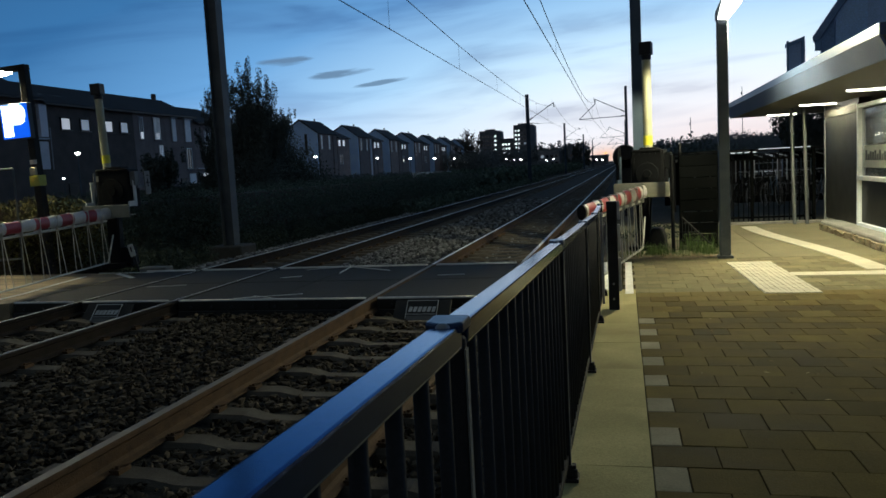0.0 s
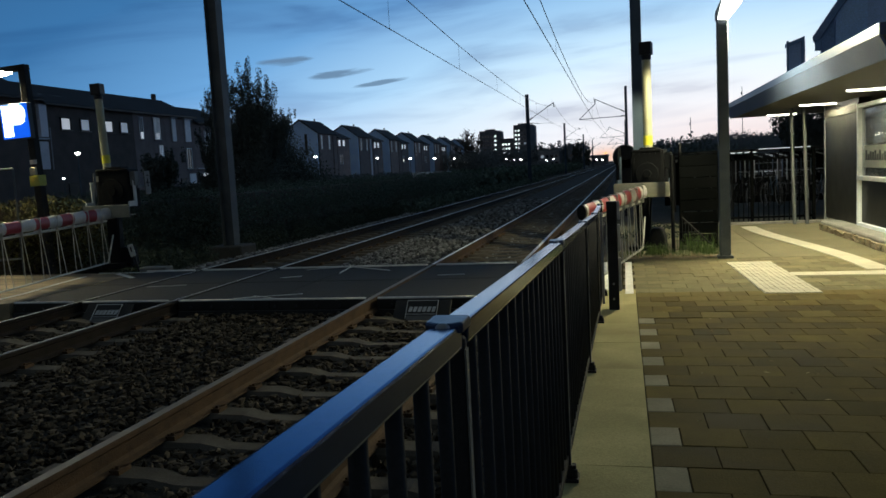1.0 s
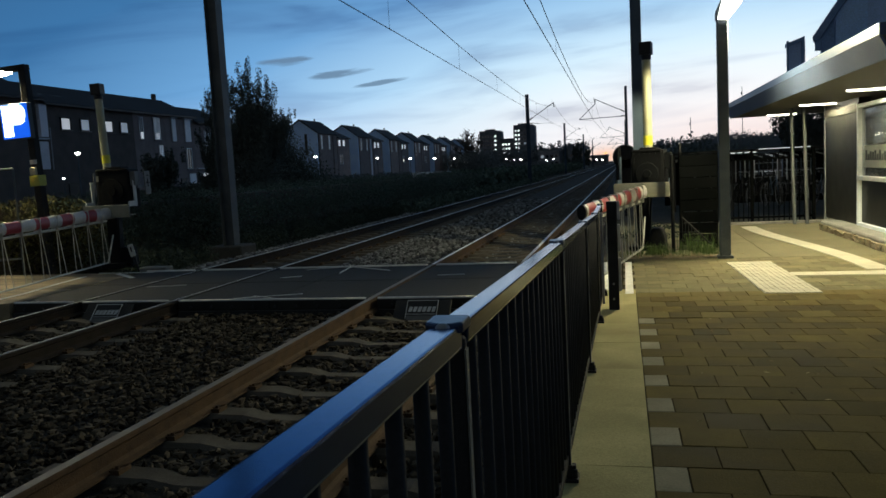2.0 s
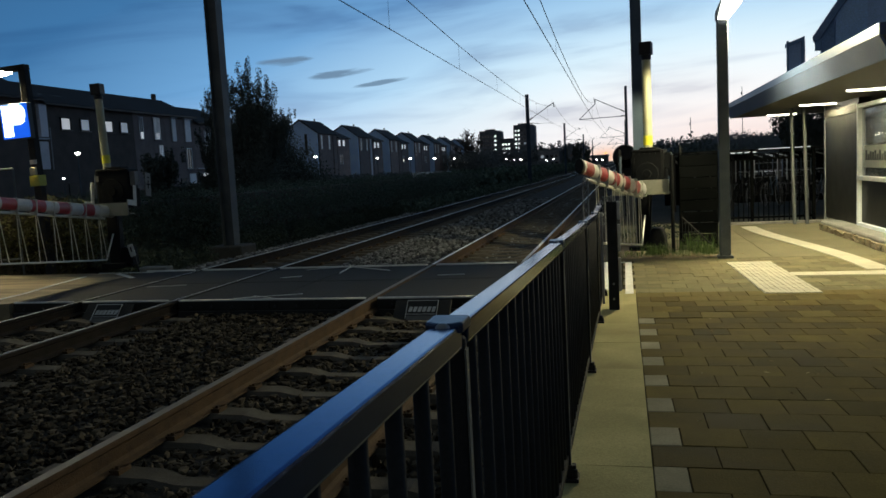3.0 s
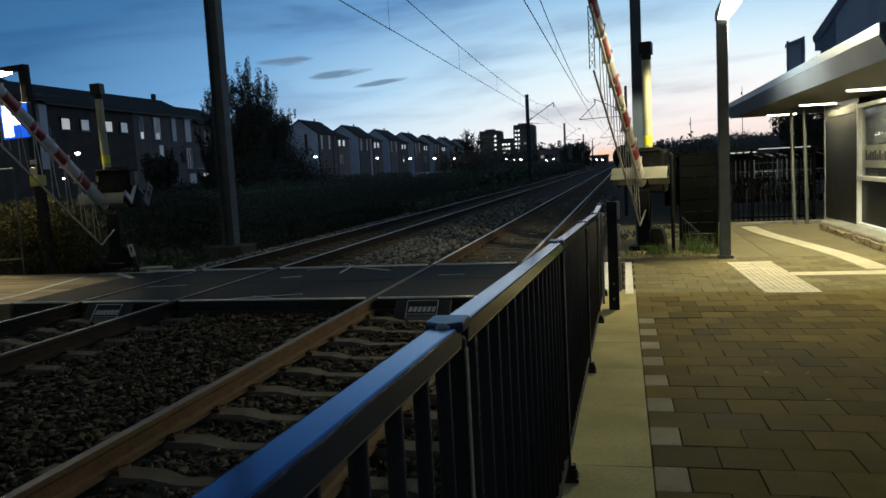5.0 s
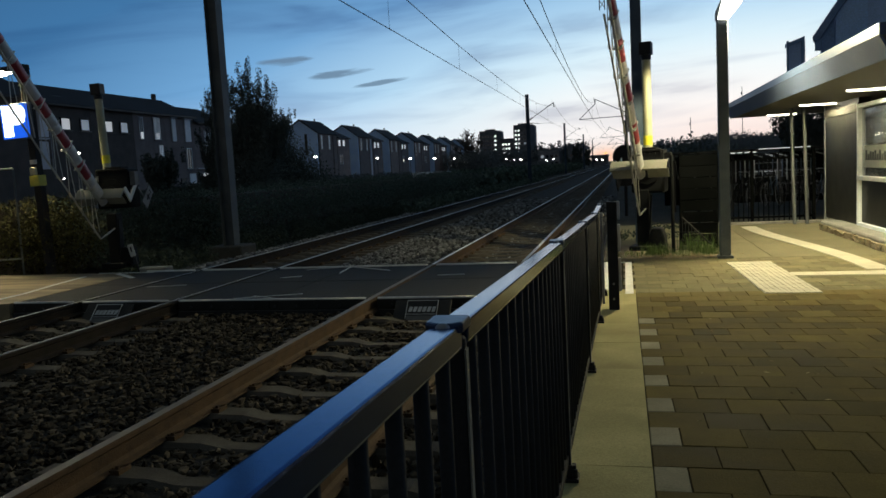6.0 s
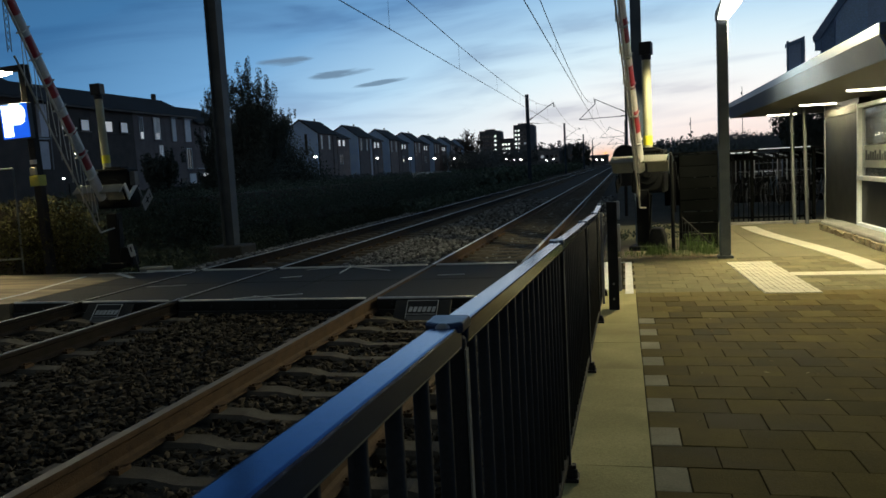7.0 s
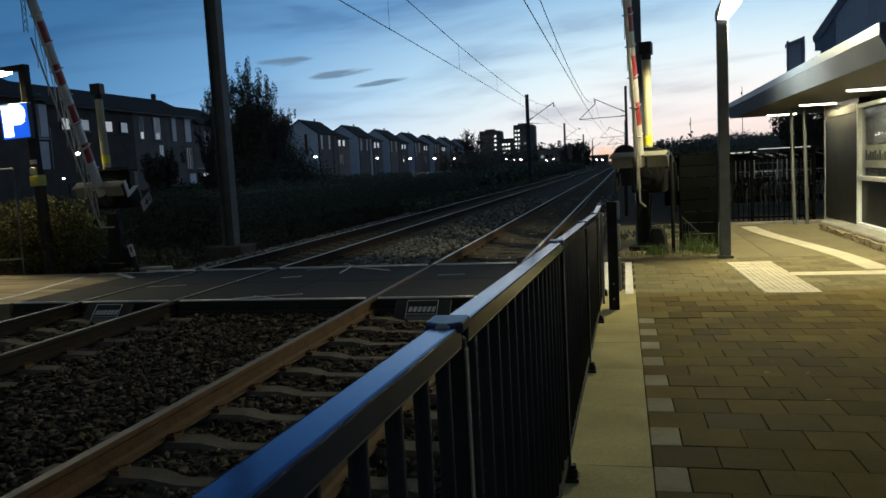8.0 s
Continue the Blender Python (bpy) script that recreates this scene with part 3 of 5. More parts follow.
# palest tile mix, under the lamp: lamplight put into the colour
M_tile_far = island_material("paving_tile_lamplit_mix", ((.135, .119, .058), (.188, .167, .088)), .85, lo=.70, hi=1.22)


def kerb_slabs():
    bm = bmesh.new()
    box(bm, (0, 0, -.02), (.455, .9988, .05))
    bmesh.ops.bevel(bm, geom=bm.edges[:], offset=.0025, segments=1, affect="EDGES")
    me = mesh_of("kerb_slab", bm, M_slab)
    for k in range(-8, 9):
        y = 1.05 + k * 1.0
        if y < 9.2:
            put_slab(me, "kerb_slab", -.142, y)


def retaining_edge():
    bm = bmesh.new()
    prism(bm, [(-40, 1.76), (7.69, -.06), (19, -.06), (19, -.6), (-40, -.6)], 0, -.425, -.40)
    struct(part("edge_wall", bm, M_concrete), "low concrete edge wall of the ramp", "retaining wall")


retaining_edge()
kerb_slabs()


def tactile():
    """Ribbed guide tiles and pale guide strips."""
    root = thing("tactile_paving", "pale ribbed tactile paving tiles in the pavement", "tactile paving", kind="structure")
    bm = bmesh.new()
    box(bm, (0, 0, -.006), (.296, .296, .03))
    for i in range(5):
        box(bm, (-.12 + .06 * i, 0, .010), (.03, .296, .006))
    me = mesh_of("ribbed_tile", bm, M_tactile)
    for i in range(2):
        for j in range(9):
            ob = new("ribbed_tile", me)
            ob.parent = root
            ob.matrix_local = pose(1.575 + .3 * i + .01 * (5 - j), 9.28 + .3 * j, .001)
    bm = bmesh.new()
    box(bm, (0, 0, -.006), (.296, .296, .03))
    me = mesh_of("guide_tile", bm, M_tactile)
    for i in range(4):
        ob = new("guide_tile", me)
        ob.parent = root
        ob.matrix_local = pose(2.18 + .3 * i, 10.55, .002)
    for i in range(23):
        ob = new("guide_tile", me)
        ob.parent = root
        t = i / 22
        ob.matrix_local = pose(2.53 + .30 * (1 + math.cos(math.pi * t)), 11.0 + 6.45 * t, .003, 0, 0, 8.0 * math.sin(math.pi * t))
    for i in range(2):
        ob = new("guide_tile", me)
        ob.parent = root
        ob.matrix_local = pose(3.45 + .3 * i, 10.35, .002)


tactile()


def white_line():
    bm = bmesh.new()
    box(bm, (.015, 10.68, .002), (.095, 2.9, .012))
    box(bm, (-.20, 12.15, .002), (.34, .06, .012))
    box(bm, (-.28, 10.68, .000), (.22, 2.9, .010))
    struct(part("edge_line", bm, M_mark), "white edge line of the crossing path", "road marking")


white_line()

# path beyond the line
bm = bmesh.new()
prism(bm, [(-30, 8.9), (-8.50, 9.15), (-8.50, 12.05), (-9.6, 12.35), (-30, 12.6)], 2, -.5, -.004)
struct(part("path", bm, M_path), "pale lamp-lit concrete footpath across the railway", "footpath")
bm = bmesh.new()
for a, b, w in (((-9.00, 9.2), (-9.03, 10.05), .07), ((-9.03, 10.05), (-9.25, 11.03), .07), ((-9.25, 11.03), (-9.38, 11.9), .06), ((-8.92, 12.19), (-8.22, 11.6), .09), ((-9.38, 12.30), (-8.25, 12.27), .05)):
    a, b = Vector((*a, .0)), Vector((*b, .0))
    d = b - a
    box(bm, (0, 0, 0), (d.length, w, .006), Matrix.Translation((a + b) / 2) @ Matrix.Rotation(math.atan2(d.y, d.x), 4, "Z"))
struct(part("path_line", bm, M_mark), "worn white lines on the footpath", "road marking")


# ------------------------------------------------------------------ railing
FX = -0.290


def railing():
    """Black bar railing on the ramp: five bays, posts with feet, a flat top rail with joint caps."""
    root = thing("railing", "black metal bar railing with a glossy flat top rail", "railing")
    posts = [-2.95, -0.85, 1.25, 3.35, 5.45, 7.55, 9.15]
    top = 1.065

    def gz(y):
        return floor_z(y)

    bm = bmesh.new()
    rod(bm, (0, 0, .05), (0, 0, 1.0), .0125, 8)
    bar = mesh_of("bar", bm, M_fence, smooth=True)
    for y in posts:
        bm = bmesh.new()
        box(bm, (FX, y, gz(y) + .515), (.047, .022, 1.05))
        soften(bm, .004)
        p = part("post", bm, M_fence, root)
        # lamplight on the post's right face, put in as a pale strip
        bpart("edge_strip", [((FX + .0245, y - .002, gz(y) + .53), (.003, .020, .98))], M_post_lit, p, "pale strip that stands for lamplight on the post")
        bm = bmesh.new()
        box(bm, (FX + .015, y, gz(y) + .014), (.085, .09, .018))
        box(bm, (FX + .025, y, gz(y) + .045), (.04, .040, .06))
        rod(bm, (FX + .042, y - .02, gz(y) + .02), (FX + .042, y - .02, gz(y) + .06), .013, 6)
        soften(bm, .003)
        part("foot_bracket", bm, M_black, p)
        bm = bmesh.new()
        prism(bm, [(FX - .033, y - .045), (FX - .012, y - .062), (FX + .012, y - .062), (FX + .030, y - .045), (FX + .030, y + .018), (FX - .033, y + .018)], 2, gz(y) + top - .010, gz(y) + top + .009)
        soften(bm, .005, 2)
        cap = part("joint_cap", bm, M_cap, p)
        bm = bmesh.new()
        bmesh.ops.create_uvsphere(bm, u_segments=10, v_segments=6, radius=.012, matrix=Matrix.Translation((FX, y - .060, gz(y) + top + .002)) @ Matrix.Diagonal((1.1, .8, .7, 1)))
        part("bolt_head", bm, M_galv, cap, smooth=True)
    for a, b in zip(posts, posts[1:]):
        flat = a > 7
        za, zb = gz(a), gz(b)
        d = Vector((0, b - a, zb - za))
        mid = Vector((FX, (a + b) / 2, (za + zb) / 2))
        rot = Matrix.Rotation(math.atan2(zb - za, b - a), 4, "X")
        bm = bmesh.new()
        box(bm, (0, 0, 0), (.047, d.length - .05, .040), Matrix.Translation(mid + Vector((0, 0, top - .020))) @ rot)
        soften(bm, .0045, 2)
        part("top_rail", bm, M_handrail, root, "glossy flat top rail")
        for h, s in ((.105, .035),):
            bm = bmesh.new()
            box(bm, (0, 0, 0), (.034, d.length - .05, s), Matrix.Translation(mid + Vector((0, 0, h))) @ rot)
            soften(bm, .003)
            part("lower_rail" if h < .5 else "upper_rail", bm, M_fence, root)
        for i in range(int((b - a - .08) / .134) + (a < 7)):
            y = b - .077 - .134 * i
            ob = new("bar", bar)
            ob.parent = root
            ob.location = (FX, y, gz(y) + .03)
    return root


railing()


def gate_post():
    root = thing("guard_post", "dark square steel post with reflective edge strips at the crossing", "post", pose(-.145, 8.28, 0))
    bpart("shaft", [((0, 0, .56), (.105, .10, 1.16))], M_fence, root, bev=.006)
    bpart("foot_plate", [((0, 0, -.008), (.13, .16, .02))], M_fence, root, bev=.003)
    for z0, z1 in ((.95, 1.14), (.62, .90), (.20, .55)):
        bpart("reflector", [((.066, .0, (z0 + z1) / 2), (.030, .05, z1 - z0))], M_plaque, root, "pale reflective strip", bev=.003)
    for z in (.12, .28):
        bm = bmesh.new()
        rod(bm, (0, -.06, z), (0, -.045, z), .012, 8)
        part("bolt", bm, M_galv, root)


gate_post()


def marker_rod():
    root = thing("marker_rod", "thin pale rod with a round white cap beside the railing", "rod", pose(-.262, 8.60, 0))
    bm = bmesh.new()
    rod(bm, (0, 0, -.01), (0, 0, .97), .014, 8)
    part("shaft", bm, M_galv, root)
    bm = bmesh.new()
    bmesh.ops.create_uvsphere(bm, u_segments=12, v_segments=8, radius=.026, matrix=Matrix.Translation((0, 0, .985)))
    part("cap", bm, M_plaque, root, "round white cap", smooth=True)


marker_rod()


# ------------------------------------------------------------------ level crossing barriers
CW_Y, CW_Z = 0.35, 0.09
ARM_D, ARM_L, DROP, RAIL = 0.45, 4.30, 0.93, 0.138
ROD_S = [.59 + .48 * i for i in range(7)]


def barrier(label, at, turn, pivot_z, tube_x, tube_z, lean, band, cheek, cover):
    root = thing("crossing_barrier", label, "level crossing barrier", pose(at[0], at[1], 0, 0, 0, turn), "crossing barriers")
    px = pivot_z
    bm = bmesh.new()
    box(bm, (-.05, .0, .50), (.21, .22, 1.08))
    box(bm, (-.05, 0, .03), (.46, .44, .10))
    soften(bm, .012)
    part("pedestal", bm, M_drive, root)
    bm = bmesh.new()
    prism(bm, [(-.15, .02), (.15, .02), (.13, .22), (.08, .38), (-.08, .38), (-.13, .22)], 1, -.14, .14)
    bmesh.ops.translate(bm, vec=(.17, .02, 0), verts=bm.verts[:])
    soften(bm, .02)
    part("motor_cover", bm, M_drive, root)
    bm = bmesh.new()
    rod(bm, (.30, -.16, .06), (.36, -.20, .0), .018, 8)
    rod(bm, (.24, -.17, .10), (.30, -.16, .06), .018, 8)
    rod(bm, (.06, -.10, .36), (.10, -.12, .95), .016, 8)
    part("cable", bm, M_drive, root)
    # ribbed drive housing with a lid, flanges and a junction box
    bx, bw, bz0, bz1 = cover
    bm = bmesh.new()
    box(bm, (bx, .12, (bz0 + bz1) / 2), (bw, .44, bz1 - bz0))
    soften(bm, .045, 2)
    hs = part("drive_box", bm, M_drive, root, "black drive housing")
    bpart("lid", [((bx, .12, bz1 - .02), (bw * .86, .47, .05)), ((bx, .12, bz1 + .02), (bw * .5, .30, .05))], M_drive, hs, bev=.012)
    bm = bmesh.new()
    rod(bm, (bx, -.09, (bz0 + bz1) / 2 - .04), (bx, -.13, (bz0 + bz1) / 2 - .04), bw * .34, 20)
    rod(bm, (bx, -.12, (bz0 + bz1) / 2 - .04), (bx, -.16, (bz0 + bz1) / 2 - .04), bw * .13, 14)
    soften(bm, .006)
    part("shaft_cover", bm, M_drive, hs, "round black shaft cover")
    bpart("junction_box", [((bx + bw / 2 + .05, .02, bz1 - .20), (.11, .16, .27))], M_drive if cheek is M_mast else M_plaque_dim, hs, "dull grey junction box", bev=.01)
    bpart("maker_plate", [((bx - bw * .42, -.12, bz1 - .18), (.05, .012, .11))], M_drive if cheek is M_mast else M_plaque_dim, hs, "small dull plate")
    for i in range(6):
        bm = bmesh.new()
        rod(bm, (bx - bw * .4 + bw * .16 * i, -.10, bz1 - .06), (bx - bw * .4 + bw * .16 * i, -.125, bz1 - .06), .013, 6)
        part("bolt", bm, M_drive, hs)
    # tall warning tube with a black hood
    m = pose(tube_x, .10, tube_z, 0, lean)
    bm = bmesh.new()
    rod(bm, (0, 0, 0), (0, 0, 1.62), .075, 20)
    bm.transform(m)
    tb = part("warning_tube", bm, M_tube, root, "pale yellow tube", smooth=False)
    bm = bmesh.new()
    rod(bm, (0, 0, band), (0, 0, band + .16), .079, 20)
    bm.transform(m)
    part("yellow_band", bm, M_yellow, tb, "bright yellow band")
    bm = bmesh.new()
    rod(bm, (0, 0, 1.60), (0, 0, 1.70), .085, 20)
    box(bm, (0, 0, 1.79), (.20, .20, .21))
    soften(bm, .008)
    bm.transform(m)
    part("hood", bm, M_black, tb, "black hood")
    # turning yoke with the arm
    arm = part("yoke", yoke_mesh(), M_plate, root, "pale yoke plate")
    arm.matrix_local = pose(0, 0, px)
    # cheek colour carries the light: pale under the far lamp, dark at right
    for sx in (-1, 1):
        bpart("cheek", [((sx * .43, -.16, -ARM_D + .16), (.03, .28, .10)), ((sx * .43, -.02, -.10), (.03, .085, .50))], cheek, arm, bev=.006)
    r, z = .115, -ARM_D
    flat = Matrix.Diagonal((.62, 1, 1, 1))

    def thin(s):
        return r * (1 - .24 * s / ARM_L)

    bm = bmesh.new()
    rod(bm, (0, -.12, z), (0, -ARM_L, z), r * .98, 20, thin(ARM_L) * .98)
    bm.transform(flat)
    part("arm", bm, M_white, arm, "white arm tube", smooth=False)
    s, i = .82, 0
    while s < ARM_L - .05:
        w = .37
        if i % 2 == 0:
            bm = bmesh.new()
            rod(bm, (0, -s, z), (0, -min(s + w, ARM_L - .06), z), thin(s), 20, thin(min(s + w, ARM_L - .06)))
            bm.transform(flat)
            part("red_band", bm, M_red, arm, "red band")
        s += w
        i += 1
    bm = bmesh.new()
    rod(bm, (0, -ARM_L + .06, z), (0, -ARM_L - .03, z), thin(ARM_L) * 1.06, 20)
    bm.transform(flat)
    soften(bm, .006)
    part("end_cap", bm, M_black, arm)
    for off in (.045, -.045):
        bm = bmesh.new()
        rod(bm, (off * 1.30, -.45, z + off * .6), (off * 1.00, -ARM_L + .1, z + off * .5), .006, 6)
        part("seam_strip", bm, M_rod, arm)
    bm = bmesh.new()
    rod(bm, (0, -.40, z - RAIL), (0, -ARM_L + .22, z - RAIL), .022, 10)
    part("hanging_rail", bm, M_rod, arm, "pale rail under the arm")
    for s in ROD_S:
        tr = thin(s)
        bpart("rail_strap", [((0, -s - .05, z + (tr - .152) / 2), (tr * 1.24 + .008, .020, tr + .160))], M_rod, arm, bev=.006)
    for sx in (-.52, .52):
        bm = bmesh.new()
        box(bm, (sx, CW_Y, CW_Z), (.02, .23, .46))
        box(bm, (sx * .93, CW_Y * .5, CW_Z * .5 - .02), (.02, CW_Y, .05))
        soften(bm, .004)
        cw = part("counterweight_plate", bm, M_drive if cheek is M_mast else M_plaque_dim, arm, "pale side plate")
        bpart("mark", [((sx + .012, CW_Y, CW_Z), (.006, .14, .03)), ((sx + .012, CW_Y, CW_Z), (.006, .03, .16)), ((sx + .012, CW_Y, CW_Z + .14), (.006, .08, .02))], M_drive, cw)
    # lower frame of the skirt: bar and link, parallel to the arm
    bm = bmesh.new()
    rod(bm, (0, -.47, z), (0, -ARM_L + .22, z), .016, 8)
    rod(bm, (0, -.47, z), (0, -.19, z + .50), .015, 8)
    low = part("skirt_bar", bm, M_rod, root, "pale lower bar of the hanging skirt")
    low.matrix_local = pose(0, 0, px - DROP)
    rods = []
    for s in ROD_S:
        bm = bmesh.new()
        rod(bm, (-.010, .006, 0), (-.010, .0, -DROP + RAIL), .0066, 6)
        rod(bm, (.010, .010, 0), (.010, .155, -DROP + RAIL), .0066, 6)
        ob = part("skirt_rod", bm, M_rod, root, "thin hanging rods")
        rods.append((s, ob))
    # crossed strips that close the skirt at the arm's end
    bm = bmesh.new()
    for sx in (-.035, .035):
        rod(bm, (sx, 0, 0), (sx, 0, -DROP + RAIL), .007, 6)
    n = 7
    h = (DROP - RAIL - .02) / n
    for i in range(n):
        rod(bm, (-.035, 0, -h * i), (.035, 0, -h * (i + 1)), .0045, 5)
        rod(bm, (.035, 0, -h * i), (-.035, 0, -h * (i + 1)), .0045, 5)
    end = part("end_lattice", bm, M_galv, root, "hanging end lattice")
    rods.append((ARM_L - .24, end))
    return arm, low, rods, px


def yoke_mesh():
    """Two cheeks beside the drive box and a broad cross plate that carries the arm."""
    bm = bmesh.new()
    z = -ARM_D
    box(bm, (-.03, -.30, z + .03), (.92, .035, .245))
    for sx in (-1, 1):
        box(bm, (sx * .29, -.20, z - .05), (.34, .19, .018))
    soften(bm, .006)
    for f in bm.faces:
        f.material_index = 0
    return bm


BARRIER_R = barrier("red and white striped crossing barrier with hanging skirt, beside the pavement", (.351, 13.80), -11.7, 1.464, .03, 1.62, 0, .17, M_mast, (.04, .56, .98, 1.71))
BARRIER_L = barrier("red and white striped crossing barrier with hanging skirt, beyond the tracks", (-9.693, 13.359), 7.85, 1.514, -.14, 1.66, -1.9, .36, M_plaque, (.03, .68, 1.14, 1.90))


# ------------------------------------------------------------------ masts and wires
def h_beam(bm, w, h0, h1):
    t, a = .014, w / 2
    b = a - t
    prism(bm, [(-a, -a), (a, -a), (a, -b), (t / 2, -b), (t / 2, b), (a, b), (a, a), (-a, a), (-a, b), (-t / 2, b), (-t / 2, -b), (-a, -b)], 2, h0, h1)


def mast(x, y, w, side, far, height=8.5, base=False, steel=None, turn=0):
    root = thing("overhead_mast", "dark steel overhead line mast beside the track", "mast", pose(x, y, -.35), "overhead line masts")
    bm = bmesh.new()
    h_beam(bm, w, 0, height + .35)
    bm.transform(pose(0, 0, 0, 0, 0, turn))
    part("column", bm, steel or M_mast, root)
    if base:
        bm = bmesh.new()
        box(bm, (0, 0, .10), (.9, .8, .50))
        soften(bm, .03)
        part("foundation", bm, M_found, root, "weathered concrete foundation")
    if far:
        # insulated bracket towards the track
        d = side
        bm = bmesh.new()
        if d > 0:
            rod(bm, (0, 0, 6.22), (d * 2.60, 0, 7.88), .035, 6)
            rod(bm, (d * 2.60, 0, 7.90), (d * 2.64, 0, 7.45), .05, 6)
            rod(bm, (0, 0, 6.05), (d * 1.15, 0, 5.94), .030, 6)
            rod(bm, (d * 1.15, 0, 5.94), (d * 2.55, 0, 5.90), .012, 6)
        else:
            rod(bm, (0, 0, 6.27), (d * 2.84, 0, 7.67), .032, 6)
            rod(bm, (d * 2.80, 0, 7.66), (d * 2.80, 0, 7.20), .05, 6)
            rod(bm, (0, 0, 5.94), (d * 4.30, 0, 5.87), .032, 6)
            rod(bm, (d * 2.80, 0, 7.22), (d * 4.30, 0, 5.87), .030, 6)
            rod(bm, (d * 4.30, 0, 5.87), (d * 2.95, 0, 5.68), .012, 6)
        part("bracket", bm, M_mast, root)
        bm = bmesh.new()
        for a, b in (((.15, 6.33), (.55, 6.58)), ((.12, 6.0), (.5, 5.96))):
            for i in range(4):
                t = i / 4
                p = Vector((d * (a[0] + (b[0] - a[0]) * t), 0, a[1] + (b[1] - a[1]) * t))
                q = Vector((d * (a[0] + (b[0] - a[0]) * (t + .12)), 0, a[1] + (b[1] - a[1]) * (t + .12)))
                rod(bm, p, q, .07, 8)
        part("insulator", bm, M_bark, root)
    return root


mast(-9.36, 17.2, .30, 1, False, 9.5, True, M_mast_grey, 90)
mast(.262, 15.0, .19, -1, False, 9.0, True)
for x, y in ((-9.28, 78.5), (-10.15, 140), (-10.05, 203), (-10.1, 262)):
    mast(x, y, .33, 1, True)
for y in (75, 138, 200, 262, 325):
    mast(.27, y, .24, -1, True, 8.3)


def wires(x0, stagger, near_z, far_z, low, spans, label):
    """Contact wire, carrying wire and droppers of one track; the carrying wire sags lowest at mid."""
    root = thing("overhead_wire", label, "overhead wire")
    bmc, bmm = bmesh.new(), bmesh.new()
    for y0, y1, mid, rise, i in spans:
        steps = 24
        last = None
        for s in range(steps + 1):
            t = s / steps
            y = y0 + (y1 - y0) * t
            x = x0 + stagger * (1 - 2 * t) * (1 if i % 2 == 0 else -1)
            u = (y - mid) / ((mid - y0) if y < mid else (y1 - mid))
            cz = near_z if y1 < 20 else near_z + (far_z - near_z) * t if i == 0 else far_z
            cur = (Vector((x, y, cz)), Vector((x, y, low + rise * u * u)))
            if last:
                rod(bmc, last[0], cur[0], .014, 6)
                rod(bmm, last[1], cur[1], .014, 6)
            if i == 0 and s % 4 == 2:
                bm = bmesh.new()
                rod(bm, cur[0], cur[1], .005, 4)
                rod(bm, cur[0] + Vector((0, -.05, .01)), cur[0] + Vector((0, .05, .01)), .013, 6)
                part("dropper", bm, M_wire, root)
            last = cur
    part("contact_wire", bmc, M_wire, root)
    part("carrying_wire", bmm, M_wire, root)
    return root


wires(-6.68, .15, 5.72, 5.54, 6.33, [(-45, 17.2, -10, .95, 1), (17.2, 78.5, 55, .95, 0), (78.5, 140, 109, 1.4, 1), (140, 203, 171, 1.4, 2), (203, 266, 234, 1.4, 3)], "thin dark overhead wires with droppers above the further track")
wires(-2.47, .18, 5.66, 5.30, 5.86, [(-45, 15, -10, 1.2, 1), (15, 75, 48, 1.20, 0), (75, 138, 106, 1.6, 1), (138, 200, 169, 1.6, 2), (200, 262, 231, 1.6, 3), (262, 325, 293, 1.6, 4)], "thin dark overhead wires with droppers above the nearer track")


# ------------------------------------------------------------------ lamps and signs near the crossing
def street_lamp():
    root = thing("street_lamp", "square dark lamp post with a lit white head on the pavement", "street lamp", pose(1.45, 12.4, 0))
    bm = bmesh.new()
    box(bm, (0, 0, 1.78), (.15, .15, 3.58))
    soften(bm, .012, 2)
    part("post", bm, M_lamp_post, root)
    bpart("foot", [((0, 0, .02), (.22, .22, .05))], M_lamp_post, root, bev=.008)
    bm = bmesh.new()
    prism(bm, [(-.085, 3.53), (.085, 3.53), (.26, 3.74), (.36, 3.95), (.36, 4.02), (.10, 4.02), (-.02, 3.80), (-.085, 3.66)], 1, -.07, .11)
    soften(bm, .012)
    hd = part("head", bm, M_lamp_post, root)
    bm = bmesh.new()
    prism(bm, [(-.060, 3.535), (.080, 3.525), (.255, 3.73), (.35, 3.94), (.35, 3.99), (.12, 3.99), (.0, 3.79)], 1, -.10, .10)
    part("lit_panel", bm, M_lamp_lit, hd, "glowing white panel")


street_lamp()


def far_lamp():
    root = thing("street_lamp", "bent square lamp post with a lit head beyond the railway", "street lamp", pose(-10.70, 12.65, 0, 0, -2.3))
    bm = bmesh.new()
    box(bm, (0, 0, 1.92), (.15, .15, 3.90))
    box(bm, (-.46, 0, 3.86), (1.08, .16, .10))
    soften(bm, .012)
    part("post", bm, M_fence, root)
    bpart("collar", [((0, -.02, 1.75), (.21, .20, .20))], M_yellow_paint, root, "yellow marker band", bev=.006)
    bpart("collar", [((-.01, -.02, 1.93), (.13, .20, .14))], M_tube, root, "yellow marker band", bev=.006)
    bpart("number_bar", [((-.03, -.085, 2.10), (.07, .02, .08)), ((.05, -.085, 2.10), (.05, .02, .08))], M_plaque, root)
    bm = bmesh.new()
    bmesh.ops.create_uvsphere(bm, u_segments=16, v_segments=8, radius=.2, matrix=Matrix.Translation((-.58, 0, 3.81)) @ Matrix.Diagonal((1.6, .6, .30, 1)))
    part("lit_panel", bm, M_lamp_lit, root, "glowing white lens", smooth=True)


far_lamp()


